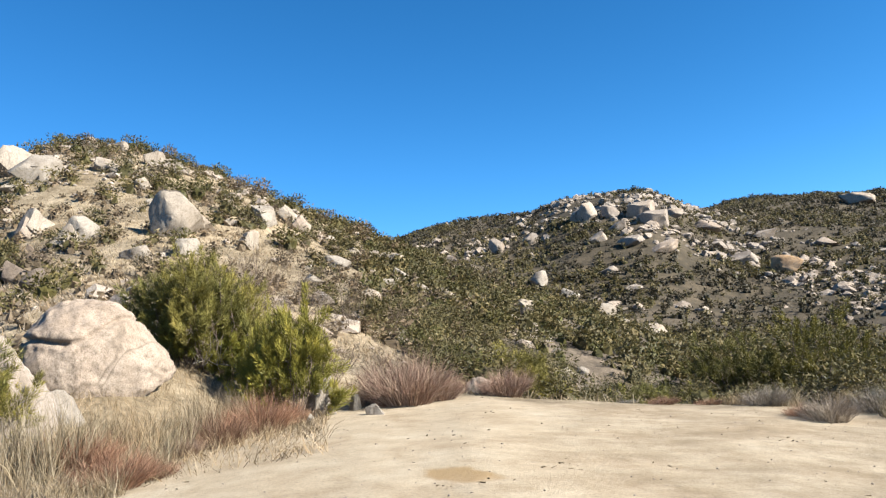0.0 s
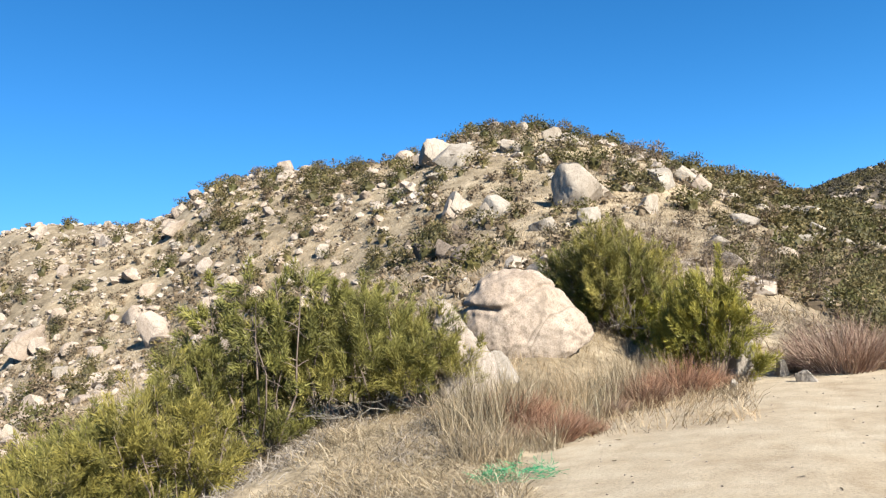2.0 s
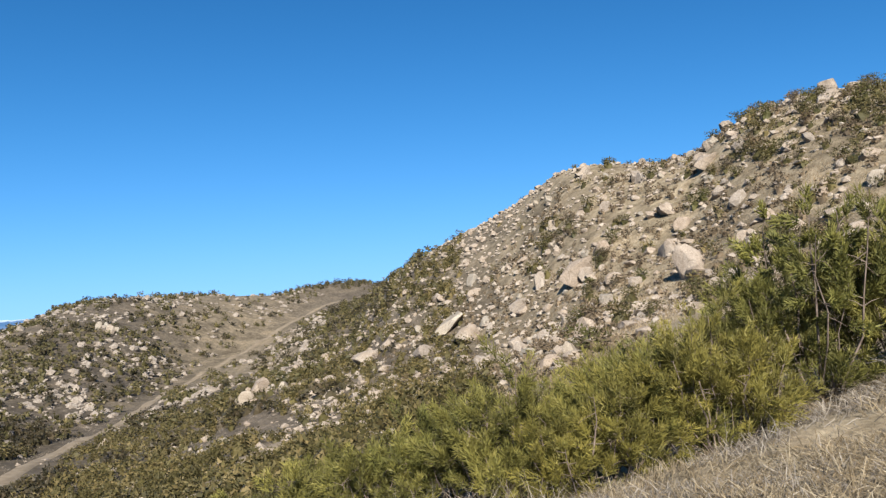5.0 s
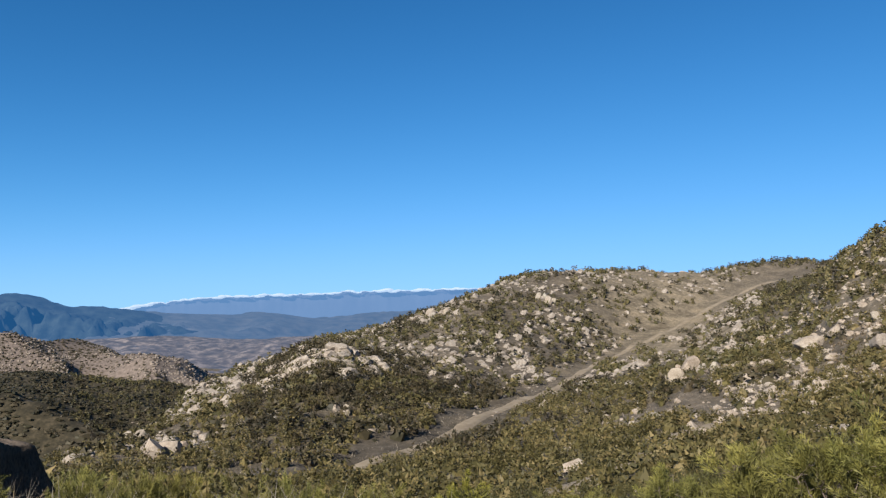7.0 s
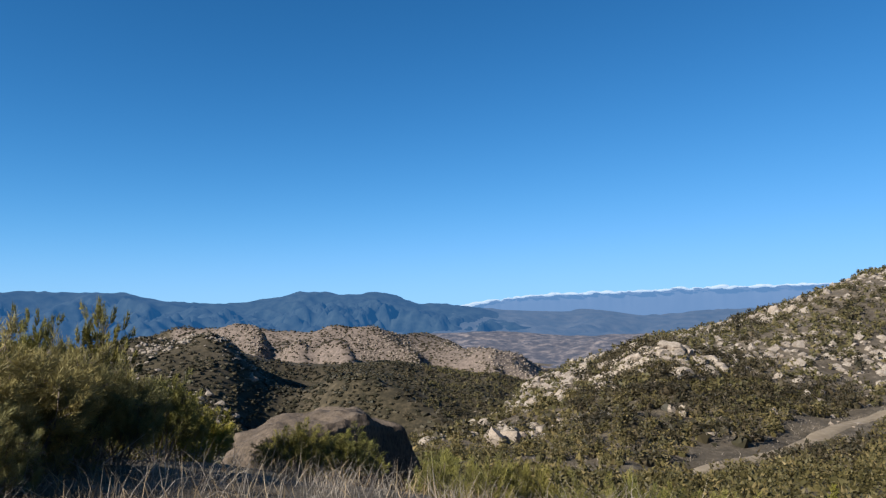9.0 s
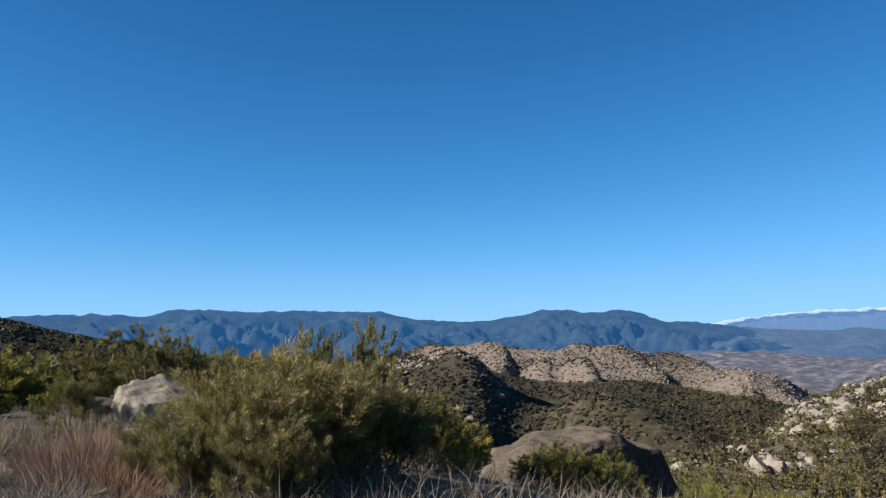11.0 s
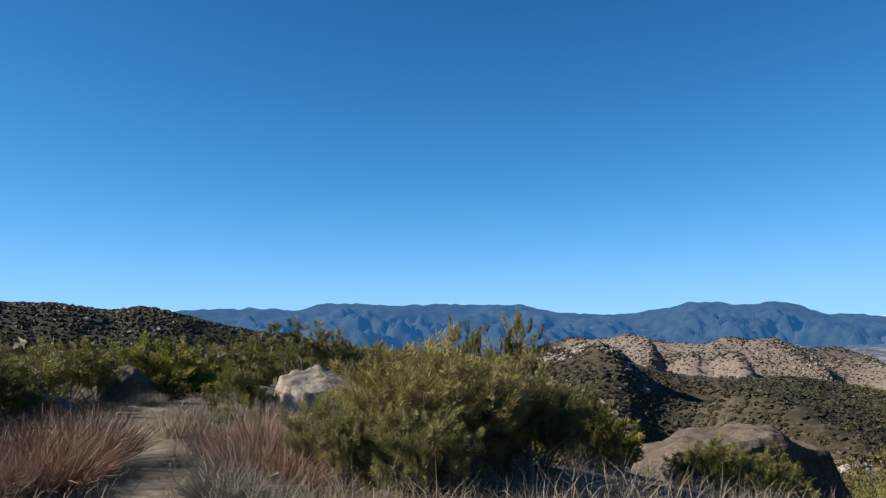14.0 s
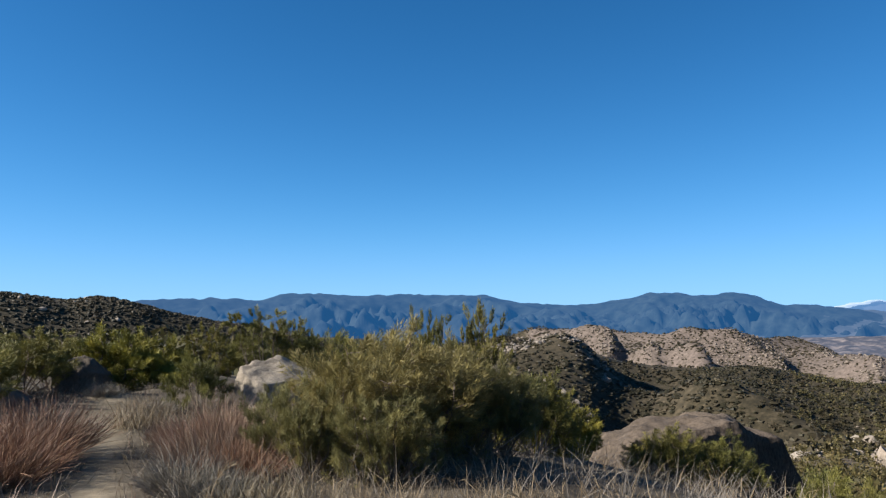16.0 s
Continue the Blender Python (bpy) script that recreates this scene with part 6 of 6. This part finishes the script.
def build_stalks():
    """Tall pale grass stalks that bend over on the brow."""
    rng = np.random.default_rng(980)
    for az, r, tall in [(141.5, 5.2, 0.75), (133.0, 5.0, 0.5), (126.5, 5.1, 0.5), (163.5, 5.8, 0.8), (160.5, 5.6, 0.6), (118.0, 5.4, 0.5), (150.0, 5.4, 0.5), (96.0, 5.2, 0.6), (90.0, 5.0, 0.7), (87.0, 5.3, 0.7), (110.0, 5.2, 0.5)]:
        lean = rng.choice([-1, 1]) * rng.uniform(0.15, 0.4)
        t = np.linspace(0, 1, 9)
        a = radians(az)
        side = np.array([math.cos(a), math.sin(a), 0])
        line = side * (lean * t ** 2.2 * tall)[:, None] + np.column_stack([0 * t, 0 * t, tall * (t - 0.28 * t ** 3)])
        stalk = tube(line, 0.004, 0.002)
        head = curved_blades(rng, np.repeat(line[-3:], 6, 0), unit(np.repeat(line[-3:] - line[-4:-1], 6, 0) + rng.normal(size=(18, 3)) * 0.02), np.full(18, 0.09), np.full(18, 0.006), np.full(18, 0.5))
        x, y = spot(az, r)
        ob = thing("grass_stalk", tri_mesh("grass_stalk", *joined([stalk, head])), STRAW)
        ob.matrix_basis = Matrix.Translation((x, y, height(az, r) - 0.02))
        tagged(ob, "tall pale dry grass stalk bending over", "grass", "grass stalks")


build_stalks()


def build_black_scrap():
    v, t = rock_mesh("scrap", 970, 2, 9, (1.2, 0.8, 0.8), 0.3)
    ob = thing("plastic_scrap", tri_mesh("plastic_scrap", v, t), BLACK)
    x, y = spot(27.0, 11.3)
    ob.matrix_basis = Matrix.Translation((x, y, height(27.0, 11.3) - 0.02)) @ Matrix.Diagonal((0.30, 0.25, 0.24, 1))
    tagged(ob, "crumpled black plastic scrap in dry grass", "scrap")
    # a low, smooth, dark blue-black heap at the far end of the yard
    v, t = rock_mesh("tarp", 971, 4, 6, (2.6, 1.0, 0.5), 0.12)
    ob = thing("tarp", tri_mesh("tarp", v, t, True), DARK_HEAP)
    x, y = spot(-30.6, 20.2)
    ob.matrix_basis = Matrix.Translation((x, y, height(-30.6, 20.2) - 0.05)) @ Matrix.Rotation(radians(-30), 4, "Z") @ Matrix.Diagonal((2.6, 2.4, 1.9, 1))
    tagged(ob, "low dark blue-black heap on the yard's edge", "tarpaulin")


DARK_HEAP = plain("blue_black_heap", [(0.3, (0.012, 0.014, 0.02)), (0.7, (0.03, 0.034, 0.045))], 3, 0.55)
build_black_scrap()
